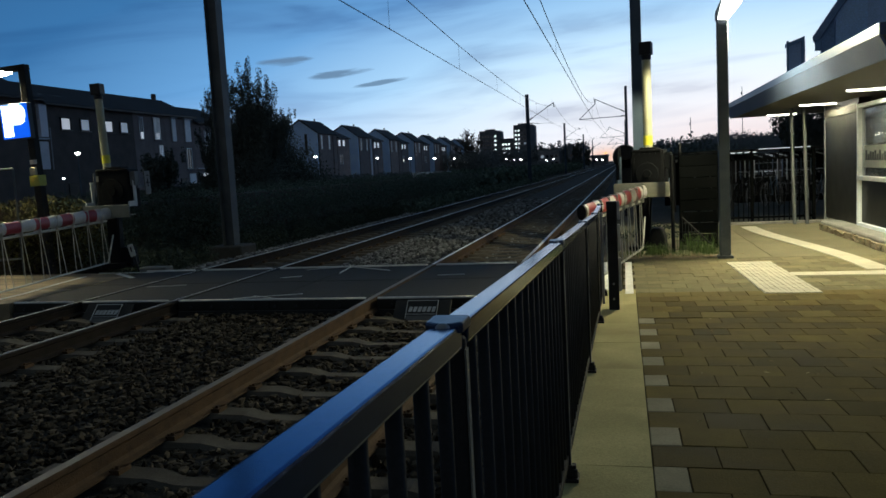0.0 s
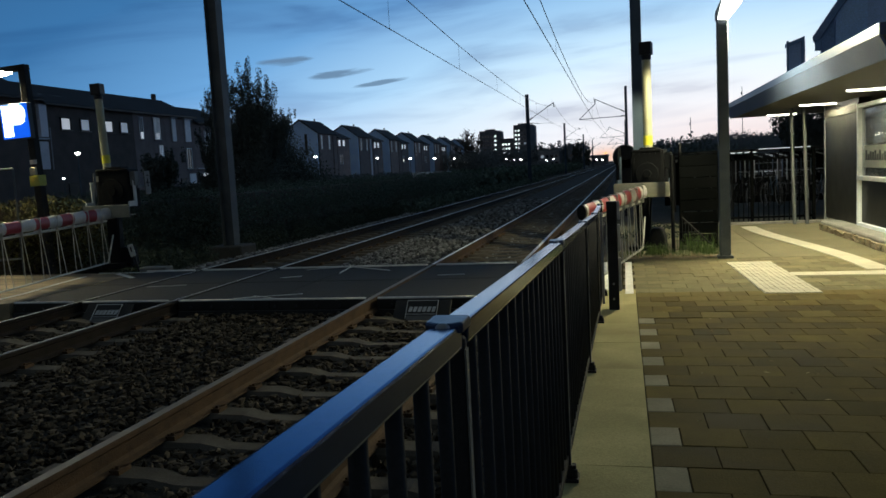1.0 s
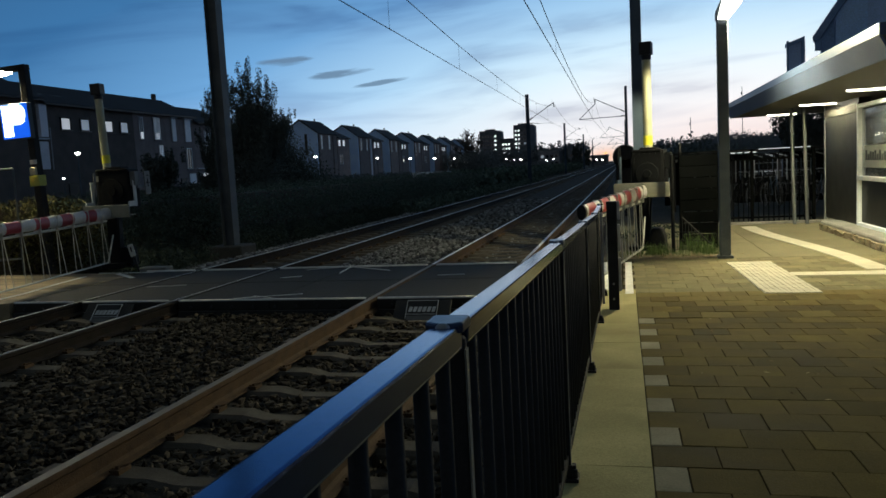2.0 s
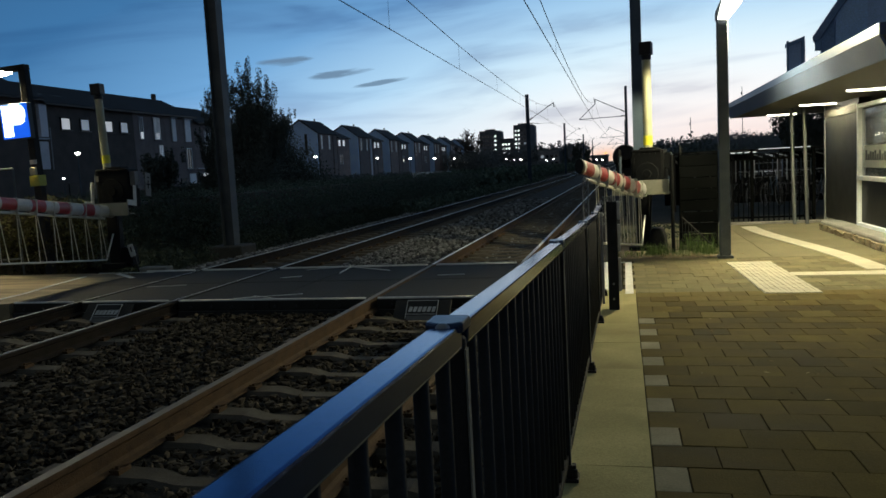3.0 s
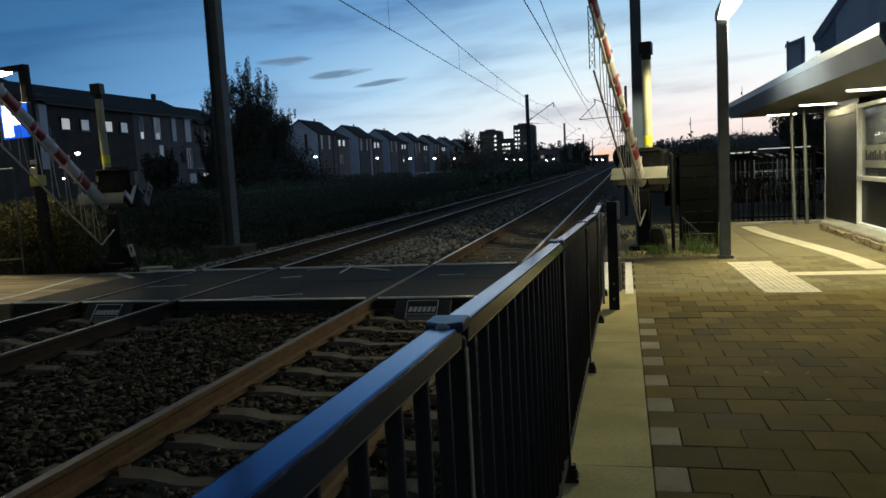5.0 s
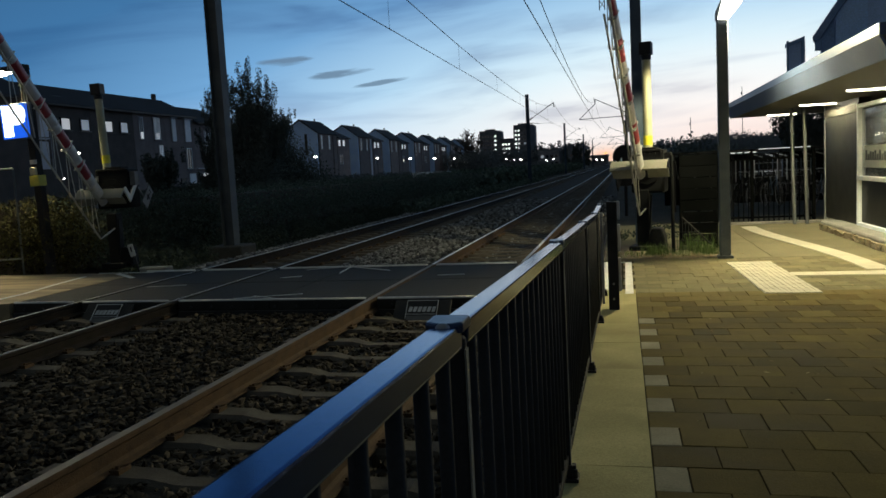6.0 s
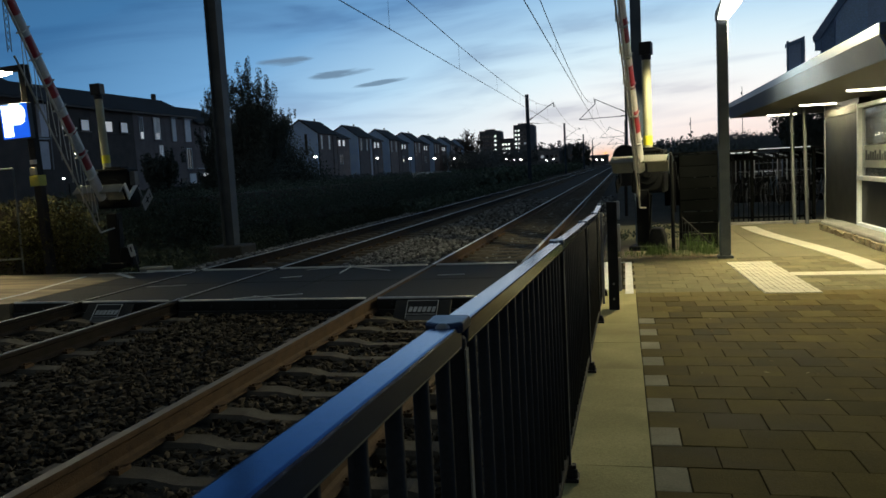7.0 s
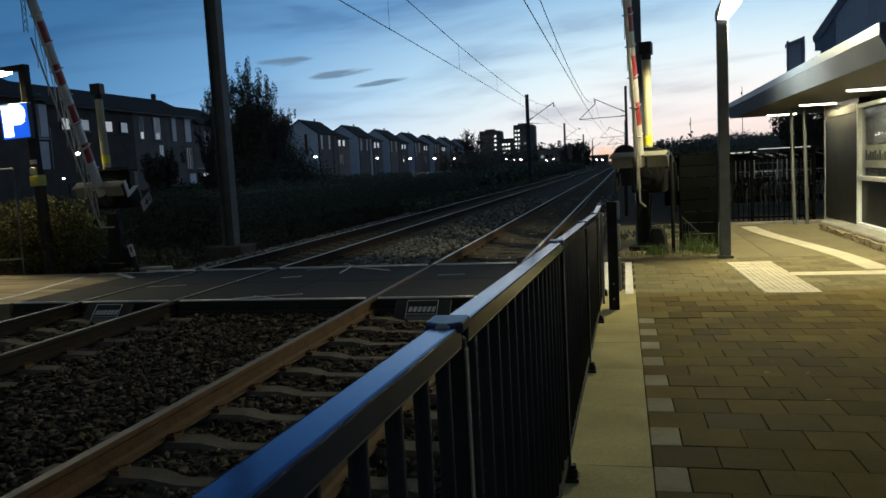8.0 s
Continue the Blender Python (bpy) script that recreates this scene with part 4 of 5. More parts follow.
def parking_sign():
    root = thing("parking_sign", "lit blue parking sign with a white letter on a lamp post", "sign", pose(-10.86, 12.50, 0, 0, -2.3))
    bpart("bracket", [((.14, .08, 2.65), (.20, .06, .05)), ((.14, .08, 3.05), (.20, .06, .05))], M_lamp_post, root)
    bm = bmesh.new()
    box(bm, (0, 0, 2.862), (.62, .11, .66))
    soften(bm, .012)
    bx = part("box", bm, M_lamp_post, root, "dark metal casing")
    bpart("face", [((0, -.058, 2.862), (.585, .008, .62))], M_blue_lit, bx, "glowing blue face")
    bm = bmesh.new()
    prism(bm, [(-.255, 2.585), (-.055, 2.585), (-.055, 2.795), (.13, 2.80), (.205, 2.84), (.24, 2.93), (.235, 3.06), (.18, 3.13), (.10, 3.155), (-.255, 3.155)], 1, -.070, -.063)
    part("letter_p", bm, M_white_lit, bx, "glowing white letter P")


parking_sign()


def track_sign(at, size, turn, tilt, label, mark):
    root = thing("track_sign", label, "sign", pose(at[0], at[1], at[2] - .35, 0, tilt, turn))
    bm = bmesh.new()
    rod(bm, (0, .03, -at[2] - .1 if mark else -.3), (0, .03, .3), .02, 8)
    part("stake", bm, M_black, root)
    bpart("plate", [((0, 0, .35), (size[0], .012, size[1]))], M_plaque, root, "pale plate", bev=.004)
    if mark:
        bpart("mark", [((0, -.008, .37), (.10, .006, .03)), ((0, -.008, .37), (.03, .006, .14)), ((0, -.008, .47), (.06, .006, .02))], M_black, root)
    else:
        bpart("mark", [((0, -.008, .37), (.03, .006, .10))], M_black, root)


track_sign((-9.16, 13.1, .34), (.12, .24), 0, -14, "small leaning pale marker plate beside the track", False)

bm = bmesh.new()
box(bm, (-8.95, 13.4, -.10), (.60, .26, .14))
soften(bm, .02)
tagged(part("cable_duct", bm, M_concrete), "grey concrete cable duct lid beside the track", "cable duct")


def hoop():
    root = thing("metal_hoop", "thin galvanised tube hoop before the hedge", "hoop barrier")
    bm = bmesh.new()
    rod(bm, (-11.14, 12.45, -.02), (-11.14, 12.45, 2.0), .018, 8)
    rod(bm, (-11.14, 12.45, 1.99), (-13.2, 12.45, 2.0), .018, 8)
    rod(bm, (-11.14, 12.45, .30), (-13.2, 12.45, .20), .018, 8)
    part("tube", bm, M_mast_grey, root)


hoop()


# ------------------------------------------------------------------ enclosure beside the barrier
def wire_fence():
    root = thing("wire_fence", "low dark wire mesh fence with a leaning post in grass", "fence")
    bm = bmesh.new()
    rod(bm, (.75, 13.29, -.05), (.74, 13.29, 1.60), .030, 10)
    part("post", bm, M_drive, root)
    for i in range(11):
        x = .84 + .048 * i
        bm = bmesh.new()
        rod(bm, (x, 13.2, -.02), (x, 13.2, min(.56, .585 - (x - .885) * 1.02)), .0055, 5)
        part("wire", bm, M_fence, root)
    for z in (.06, .20, .34):
        bm = bmesh.new()
        rod(bm, (.75, 13.2, z), (.885 + (.585 - z) / 1.02, 13.2, z), .006, 5)
        part("cross_wire", bm, M_fence, root)
    bm = bmesh.new()
    rod(bm, (.885, 13.15, .585), (1.32, 13.15, .14), .012, 8)
    part("stay", bm, M_fence, root)


wire_fence()


def screen_panel():
    root = thing("screen_fence", "dark slatted screen fence behind the lamp post", "fence")
    for i in range(8):
        z = .16 + .19 * i
        bm = bmesh.new()
        box(bm, (1.19, 13.75, z), (.60, .03, .180))
        soften(bm, .006)
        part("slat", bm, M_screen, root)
    for x in (.92, 1.47):
        bpart("post", [((x, 13.80, .80), (.07, .06, 1.60))], M_screen, root, bev=.005)
    bpart("top_strip", [((1.19, 13.75, 1.62), (.58, .05, .02))], M_screen, root)


# near-black for fences the lamps miss: their shade is in the colour
M_screen = surf("shaded_black", (.0022, .0026, .0028), (.0045, .0050, .0052), .95, 3, .1, spec=.0)
screen_panel()


def grass_tufts():
    rng = np.random.default_rng(5)
    v, f = [], []
    for cx, cy, n, sx, sy, low, high in ((1.12, 13.46, 230, .15, .09, .08, .36), (1.25, 13.0, 260, .10, .12, .05, .22), (.85, 13.0, 90, .10, .16, .04, .14), (.45, 13.05, 230, .10, .12, .05, .24), (.70, 12.72, 60, .30, .08, .02, .07), (.05, 13.0, 70, .12, .2, .03, .12)):
        for i in range(n):
            x, y = cx + rng.normal() * sx, cy + rng.normal() * sy
            h = rng.uniform(low, high)
            a = rng.uniform(0, 6.28)
            dx, dy = math.cos(a) * .005, math.sin(a) * .005
            lx, ly = rng.normal() * .06, rng.normal() * .06
            k = len(v)
            v += [(x - dx, y - dy, -.02), (x + dx, y + dy, -.02), (x + lx * .5 + dx * .6, y + ly * .5 + dy * .6, h * .65), (x + lx * .5 - dx * .6, y + ly * .5 - dy * .6, h * .65), (x + lx, y + ly, h)]
            f += [(k, k + 1, k + 2, k + 3), (k + 3, k + 2, k + 4)]
    me = bpy.data.meshes.new("grass")
    me.from_pydata(v, [], f)
    me.materials.append(M_grass)
    tagged(new("grass", me), "rough green grass tufts round the fence foot", "grass", kind="stuff")


grass_tufts()
def fallen_leaves():
    rng = np.random.default_rng(23)
    v, f = [], []
    spots = [(rng.normal(.80, .36), rng.normal(12.72, .20), .014) for i in range(420)] + [(rng.uniform(.3, 3.2), rng.uniform(4.0, 11.5), .006) for i in range(70)]
    for x, y, z in spots:
        a, s = rng.uniform(0, 6.28), rng.uniform(.010, .026)
        c, n = math.cos(a) * s, math.sin(a) * s
        z += floor_z(y)
        k = len(v)
        v += [(x - c, y - n, z), (x + n * .5, y - c * .5, z + rng.uniform(0, .008)), (x + c, y + n, z + .003), (x - n * .5, y + c * .5, z + rng.uniform(0, .010))]
        f.append((k, k + 1, k + 2, k + 3))
    me = bpy.data.meshes.new("fallen_leaves")
    me.from_pydata(v, [], f)
    me.materials.append(island_material("dry_leaf", ((.16, .11, .045), (.30, .24, .12)), .7))
    tagged(new("fallen_leaves", me), "dry fallen leaves and scraps on the pavement", "leaves", kind="stuff")


fallen_leaves()
bm = bmesh.new()
prism(bm, [(-.42, 12.46), (1.34, 12.46), (1.40, 12.75), (1.50, 13.2), (1.50, 14.6), (-.42, 14.6)], 2, -.3, .006)
struct(part("verge", bm, M_verge := surf("verge_soil", (.085, .070, .040), (.19, .16, .095), .95, 3, .6, fine=30, dist=.03)), "bare soil verge with litter and weeds", "verge")


# ------------------------------------------------------------------ station building with canopy
WX = 4.08


def canopy():
    root = thing("canopy", "flat grey metal station canopy with lit strips underneath", "canopy", kind="structure")
    y0, y1 = 8.72, 20.9
    bm = bmesh.new()
    prism(bm, [(2.50, 2.665), (2.50, 2.790), (9.0, 2.790), (9.0, 2.665)], 1, y0, y1)
    soften(bm, .006)
    part("fascia", bm, M_canopy, root, "pale grey metal fascia")
    bm = bmesh.new()
    prism(bm, [(2.515, 2.663), (2.63, 2.45), (9.0, 2.45), (9.0, 2.663)], 1, y0 + .01, y1 - .01)
    part("soffit", bm, M_canopy_dark, root, "dark soffit")
    bm = bmesh.new()
    prism(bm, [(2.503, 2.662), (2.618, 2.446), (2.640, 2.446), (2.53, 2.662)], 1, y0 + .004, y1 - .004)
    part("edge_panel", bm, M_canopy_mid, root, "grey sloped edge panel")
    for cx, cy, n in ((3.72, 13.35, .75), (3.72, 16.75, .72), (3.72, 20.35, .72), (5.3, 20.5, .7)):
        bm = bmesh.new()
        prism(bm, [(cx - n / 2, cy - .09), (cx + n / 2 - .06, cy - .09), (cx + n / 2, cy + .09), (cx - n / 2 + .10, cy + .09)], 2, 2.428, 2.452)
        soften(bm, .005)
        part("light_strip", bm, M_strip_lit, root, "glowing white light strip")
    for x0, x1 in ((3.75, 4.25), (3.85, 4.5), (4.0, 4.75)):
        bm = bmesh.new()
        last = None
        for i in range(7):
            t = i / 6
            p = Vector((x0 + (x1 - x0) * t, 16.6, 2.41 - .26 * t * t))
            if last:
                rod(bm, last, p, .006, 5)
            last = p
        part("hanging_cable", bm, M_galv, root, "thin hanging cable")
    for x, y, lean in ((3.55, 17.9, .5), (3.80, 17.9, .5)):
        bm = bmesh.new()
        rod(bm, (x - .04, y, -.01), (x - .10, y, 2.46), .038, 12)
        part("post", bm, M_mast_grey, root)


canopy()


def kiosk():
    root = thing("station_building", "dark panelled station building with a white framed window", "building", kind="structure")
    # plinth step
    bm = bmesh.new()
    box(bm, (WX + 1.9, 11.9, .135), (4.5, 9.4, .07))
    soften(bm, .02)
    part("plinth_slab", bm, M_concrete, root, "worn concrete step slab")
    bpart("plinth", [((WX + 1.95, 11.9, .05), (4.4, 9.3, .11))], M_bark, root, "dark stone under the step", bev=.01)
    rng = random.Random(8)
    y = 7.6
    while y < 16.5:
        l = rng.uniform(.28, .62)
        bm = bmesh.new()
        box(bm, (WX - .34, y + l / 2, .05), (.10, l - .015, .12))
        bmesh.ops.subdivide_edges(bm, edges=bm.edges[:], cuts=2, use_grid_fill=True)
        for v in bm.verts:
            v.co += Vector((rng.uniform(-.022, .012), rng.uniform(-.006, .006), rng.uniform(-.015, .012)))
        part("edge_stone", bm, M_plinth_stone, root, "rough brown edge stone")
        y += l
    # wall with a window opening
    bm = bmesh.new()
    box(bm, (WX + .10, 16.55, 1.30), (.20, 2.40, 2.30))
    soften(bm, .008)
    part("dark_panel", bm, M_panel_dark, root, "dark glossy wall panel")
    bpart("head_band", [((WX + .09, 16.55, 2.27), (.22, 2.40, .15))], M_canopy_dark, root, bev=.004)
    bpart("corner_post", [((WX + .01, 17.74, 1.28), (.06, .05, 2.35))], M_galv, root, bev=.004)
    bpart("end_wall", [((WX + 2.1, 17.70, 1.30), (4.0, .12, 2.30))], M_panel_dark, root, bev=.004)
    bpart("inner_wall", [((WX + 3.9, 12.6, 1.30), (.15, 10.0, 2.30))], M_panel_dark, root)
    win = thing_child("window", root)
    for y in (15.33, 13.55, 11.8):
        bpart("mullion", [((WX + .02, y, 1.24), (.10, .085, 2.18))], M_frame_white, win, "white frame", bev=.006)
    for z in (.19, 1.02, 2.29):
        bpart("rail", [((WX + .02, 13.55, z), (.09, 3.5, .075))], M_frame_white, win, "white frame", bev=.006)
    bpart("lower_panel", [((WX + .05, 13.55, .60), (.03, 3.46, .78))], M_panel_dark, win, "dark lower panel")
    g = bpart("pane", [((WX + .04, 13.55, 1.66), (.012, 3.46, 1.22))], M_glass, win, "clear glass")
    g.visible_shadow = False
    sg = bpart("window_sign", [((WX + .015, 14.28, 1.40), (.012, 1.55, .38))], M_sign_face, root, "pale frosted sign with dark lettering as a bar", bev=.003)
    for i, h in enumerate((.17, .11, .15, .14, .17, .11, .17, .11, .15)):
        bpart("letter_bar", [((WX + .006, 14.92 - .125 * i, 1.335 + h / 2), (.006, .075, h))], M_black, sg)
    bpart("emblem_bar", [((WX + .006, 13.62, 1.41), (.006, .12, .20))], M_black, sg)


def thing_child(name, parent):
    ob = new(name)
    ob.parent = parent
    return ob


M_sign_face = surf("frosted_sign", (.22, .23, .19), (.30, .31, .26), .6, 3, .05)
kiosk()


def back_house():
    """Gabled house and a roof unit that rise behind the canopy."""
    root = thing("house", "gabled house behind the station canopy, skylight blue in its walls", "house")
    bm = bmesh.new()
    prism(bm, [(7.20, -.3), (7.20, 5.72), (9.40, 8.95), (12.5, 8.95), (12.5, -.3)], 1, 32, 38)
    away = Matrix(((1, .30, 0, -9.6), (0, 1, 0, 0), (0, 0, 1, 0), (0, 0, 0, 1)))
    bm.transform(away)
    part("wall", bm, M_clad, root)
    bm = bmesh.new()
    prism(bm, [(6.96, 5.55), (6.96, 5.70), (9.36, 9.22), (9.50, 9.02), (7.20, 5.62)], 1, 31.7, 38.2)
    bm.transform(away)
    part("roof_edge", bm, M_roof_blue, root)
    bpart("gutter_box", [((7.09, 31.84, 5.42), (.20, .22, .44)), ((7.02, 31.80, 5.60), (.16, .2, .12))], M_roof_blue, root, bev=.012)
    bm = bmesh.new()
    prism(bm, [(7.24, 3.0), (7.66, 3.0), (7.66, 6.30), (7.24, 5.68)], 1, 31.94, 32.0)
    part("corner_cladding", bm, M_roof_blue, root, "darker corner cladding")
    bm = bmesh.new()
    prism(bm, [(7.70, 3.0), (8.78, 3.0), (8.78, 7.55), (8.35, 7.25), (7.70, 6.42)], 1, 31.92, 32.0)
    part("cladding", bm, M_clad_pale, root, "paler cladding panel")
    u = thing("roof_unit", "dark framed box on the roof behind the canopy", "roof unit")
    bm = bmesh.new()
    prism(bm, [(6.08, -.3), (6.60, -.3), (6.60, 5.68), (6.08, 5.50)], 1, 32, 32.25)
    part("panel", bm, M_clad, u)
    bm = bmesh.new()
    prism(bm, [(6.02, 5.42), (6.64, 5.63), (6.64, 5.78), (6.02, 5.56)], 1, 31.9, 32.25)
    part("top_frame", bm, M_roof_blue, u)
    bpart("side_frame", [((6.06, 31.97, 4.2), (.07, .1, 2.9)), ((6.60, 31.97, 4.2), (.12, .1, 2.9))], M_roof_blue, u, bev=.01)


back_house()


def bar_fence():
    root = thing("bar_fence", "dark upright bar fence behind the paved yard", "fence")
    bm = bmesh.new()
    box(bm, (0, 0, .80), (.022, .022, 1.50))
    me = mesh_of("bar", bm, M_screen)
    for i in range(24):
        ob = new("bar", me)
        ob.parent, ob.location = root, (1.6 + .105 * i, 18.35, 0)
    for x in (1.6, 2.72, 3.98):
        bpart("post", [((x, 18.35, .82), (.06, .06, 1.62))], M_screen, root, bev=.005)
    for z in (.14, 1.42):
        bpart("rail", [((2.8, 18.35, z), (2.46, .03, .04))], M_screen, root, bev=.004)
    bpart("kerb", [((2.9, 18.2, .02), (3.0, .14, .07))], M_concrete, root, bev=.01)


bar_fence()


def bike_shelter():
    root = thing("bike_shelter", "dark bicycle shelter with pale lit roof strips", "bicycle shelter")
    bm = bmesh.new()
    box(bm, (3.9, 24.6, 1.64), (5.6, 2.0, .06))
    soften(bm, .01)
    part("roof", bm, M_black, root)
    for i in range(4):
        bpart("roof_sheet", [((3.0 + .19 * i, 23.58, 1.585), (.12, .05, .028))], M_shelter_lit, root, "glowing light panel", bev=.004)
    bpart("roof_rim", [((4.35, 23.52, 1.66), (1.35, .04, .022))], M_shelter_lit, root, "glowing light strip", bev=.004)
    for x in (1.4, 3.0, 4.6, 6.4):
        for y in (23.7, 25.4):
            bpart("post", [((x, y, .8), (.07, .07, 1.7))], M_fence, root, bev=.005)
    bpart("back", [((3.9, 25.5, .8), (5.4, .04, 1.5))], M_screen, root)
    # slanting rafters under the eave and the uprights of the bicycle racks
    for i in range(6):
        bm = bmesh.new()
        rod(bm, (3.55 + .32 * i, 23.66, 1.52), (3.80 + .32 * i, 23.62, 1.43), .018, 6)
        part("rafter", bm, M_mast_grey, root)
    rng = random.Random(17)
    for i in range(19):
        x, h = 3.0 + .125 * i, rng.uniform(.25, .62)
        bpart("rack_bar", [((x, 23.95, 1.36 - h / 2), (.022, .03, h))], M_galv if rng.random() < .3 else M_mast, root)
    for z in (.86, 1.06, 1.26):
        bpart("rack_rail", [((4.35, 23.98, z), (1.7, .02, .016))], M_mast_grey, root)


bike_shelter()


def bicycle(x, y, turn, tint):
    root = thing("bicycle", "dark city bicycle with bright metal rims parked in the shelter", "bicycle", pose(x, y, 0, 0, random.uniform(-6, 6), turn), "parked bicycles")
    for wy in (-.54, .54):
        bm = bmesh.new()
        ring(bm, (0, wy, .35), .33, .017)
        w = part("wheel", bm, M_black, root)
        bm = bmesh.new()
        ring(bm, (0, wy, .35), .305, .008)
        for a in range(8):
            rod(bm, (0, wy, .35), (0, wy + .305 * math.cos(a * .7854), .35 + .305 * math.sin(a * .7854)), .002, 4)
        part("rim", bm, M_galv, w, "bright metal rim")
    bm = bmesh.new()
    for a, b in (((0, -.54, .35), (0, -.40, .88)), ((0, -.42, .78), (0, .05, .32)), ((0, .05, .32), (0, .22, .86)), ((0, -.41, .82), (0, .18, .62)), ((0, .05, .32), (0, .54, .35)), ((0, .54, .35), (0, .18, .70))):
        rod(bm, a, b, .017, 8)
    part("frame", bm, tint, root)
    bm = bmesh.new()
    rod(bm, (-.27, -.28, 1.02), (.27, -.28, 1.02), .012, 8)
    rod(bm, (0, -.40, .88), (0, -.34, 1.02), .012, 8)
    part("handlebar", bm, M_galv, root, "bright handlebar")
    bpart("saddle", [((0, .25, .93), (.15, .25, .06))], M_black, root, bev=.02)
    bpart("mudguard_light", [((0, .90, .62), (.06, .03, .06))], M_galv, root)


for i in range(11):
    bicycle(2.1 + .42 * i, 24.3 + random.uniform(-.15, .15), random.uniform(-14, 14), (M_black, M_fence, M_mast)[i % 3])


# ------------------------------------------------------------------ plants
def leaf_cloud(name, blobs, count, size, mat, seed, upright=0.0):
    """Small pointed leaves scattered through uneven lobes (centre, radii)."""
    rng = np.random.default_rng(seed)
    vol = np.array([b[1][0] * b[1][1] * b[1][2] for b in blobs])
    vol = vol ** .62
    pick = rng.choice(len(blobs), count, p=vol / vol.sum())
    d = rng.normal(size=(count, 3))
    d /= np.linalg.norm(d, axis=1)[:, None]
    r = rng.uniform(0, 1, count) ** .45
    c = np.array([b[0] for b in blobs])[pick] + d * r[:, None] * np.array([b[1] for b in blobs])[pick]
    u = rng.normal(size=(count, 3))
    u[:, 2] += upright * 2
    u /= np.linalg.norm(u, axis=1)[:, None]
    w = np.cross(u, rng.normal(size=(count, 3)))
    w /= np.linalg.norm(w, axis=1)[:, None]
    s = size * rng.uniform(.6, 1.5, count)[:, None]
    quad = np.stack([c - u * s, c + w * s * .45, c + u * s, c - w * s * .45], 1)
    me = bpy.data.meshes.new(name)
    me.from_pydata(quad.reshape(-1, 3).tolist(), [], np.arange(count * 4).reshape(-1, 4).tolist())
    me.materials.append(mat)
    return new(name, me)


def tree(at, height, spread, label, leaves, seed, size=.13, plumes=9, bare=False, mat=None, twig=1.0, tips=()):
    rng = random.Random(seed)
    root = thing("tree", label, "tree", pose(*at))
    bm = bmesh.new()
    rod(bm, (0, 0, -.1), (0, 0, height * .35), height * .028, 10, height * .018)
    blobs = []
    for i in range(plumes + len(tips)):
        a = rng.uniform(0, 6.283)
        rr = spread * rng.uniform(.15, 1.0)
        x, y = math.cos(a) * rr, math.sin(a) * rr
        zt = height * (1 - .40 * (rr / spread) ** 1.3) * rng.uniform(.80, 1.03)
        z0 = height * rng.uniform(.12, .3)
        if i < len(tips):
            x, zt, y = tips[i][0], tips[i][1], rng.uniform(-.5, .5)
        elif tips:
            zt *= .70
        mid = Vector((x * .6, y * .6, (z0 + zt) * .5))
        tip = Vector((x, y, zt))
        rod(bm, (0, 0, z0), mid, height * .012, 6, height * .007)
        rod(bm, mid, tip, height * .007, 6, height * .0015)
        for j in range(10):
            t = rng.uniform(.0, 1.0)
            base = mid.lerp(tip, t)
            q = base + Vector((rng.uniform(-1, 1), rng.uniform(-1, 1), rng.uniform(.5, 1.2))) * spread * .22
            rod(bm, base, q, height * .003 * twig, 4, height * .001 * twig)
            w = spread * rng.uniform(.04, .085)
            blobs.append((q, (w, w, w * 3.4)))
        for t in (.0, .25, .5, .75):
            p = mid.lerp(tip, t)
            w = spread * (.24 - .17 * t) * rng.uniform(.7, 1.2)
            blobs.append((p, (w, w, height * .09)))
    for i in range(5):
        a = rng.uniform(0, 6.283)
        w = spread * .5
        blobs.append(((math.cos(a) * spread * .45, math.sin(a) * spread * .45, height * .24), (w, w, height * .15)))
    part("trunk", bm, M_bark, root)
    if not bare:
        cr = leaf_cloud("crown", blobs, leaves, size, mat or M_leaf, seed, .5)
        cr.parent = root
        cr["label"] = "dark ragged leaves"
    return root


tree((-19.2, 38, 0), 8.0, 2.3, "tall dark upright tree with ragged plumes behind the hedge", 110000, 4, .050, 26, tips=((-1.95, 6.27), (-1.7, 5.40), (-1.2, 5.69), (-.62, 6.37), (-.15, 6.95), (.15, 6.37), (.44, 6.66), (.75, 5.69), (1.10, 5.31), (1.40, 6.08), (1.60, 5.11), (1.95, 4.73), (2.45, 4.44), (2.1, 3.76), (-2.1, 5.31)))
tree((-21.6, 38.4, 0), 5.0, 1.0, "slender feathery side tree beside the tall tree", 16000, 5, .045, 8, tips=((-.9, 4.1), (-.45, 5.1), (.2, 5.4), (.6, 4.6)))
tree((-20.0, 44, 0), 4.3, 1.0, "dark bush between the tall tree and the houses", 14000, 6, .055, 8)
tree((-20.9, 43, 0), 3.9, .9, "dark shrub beside the tall tree", 12000, 7, .055, 8)
tree((-42.5, 220, 0), 13.0, 5.0, "bare spreading tree far along the line", 1500, 21, .14, 24, twig=3.4)
tree((-28.1, 44, 0), 3.4, 2.3, "round dark bush by the houses", 9000, 31, .10, 8)
tree((-17.2, 240, 0), 7.2, 1.3, "slender far poplar beside the line", 2500, 41, .35, 5)
tree((-14.1, 240, 0), 8.0, 2.0, "far dark tree beside the line", 3000, 43, .35, 7)
tree((-10.5, 240, 0), 6.3, 1.3, "small far conifer beside the line", 1200, 44, .3, 5)


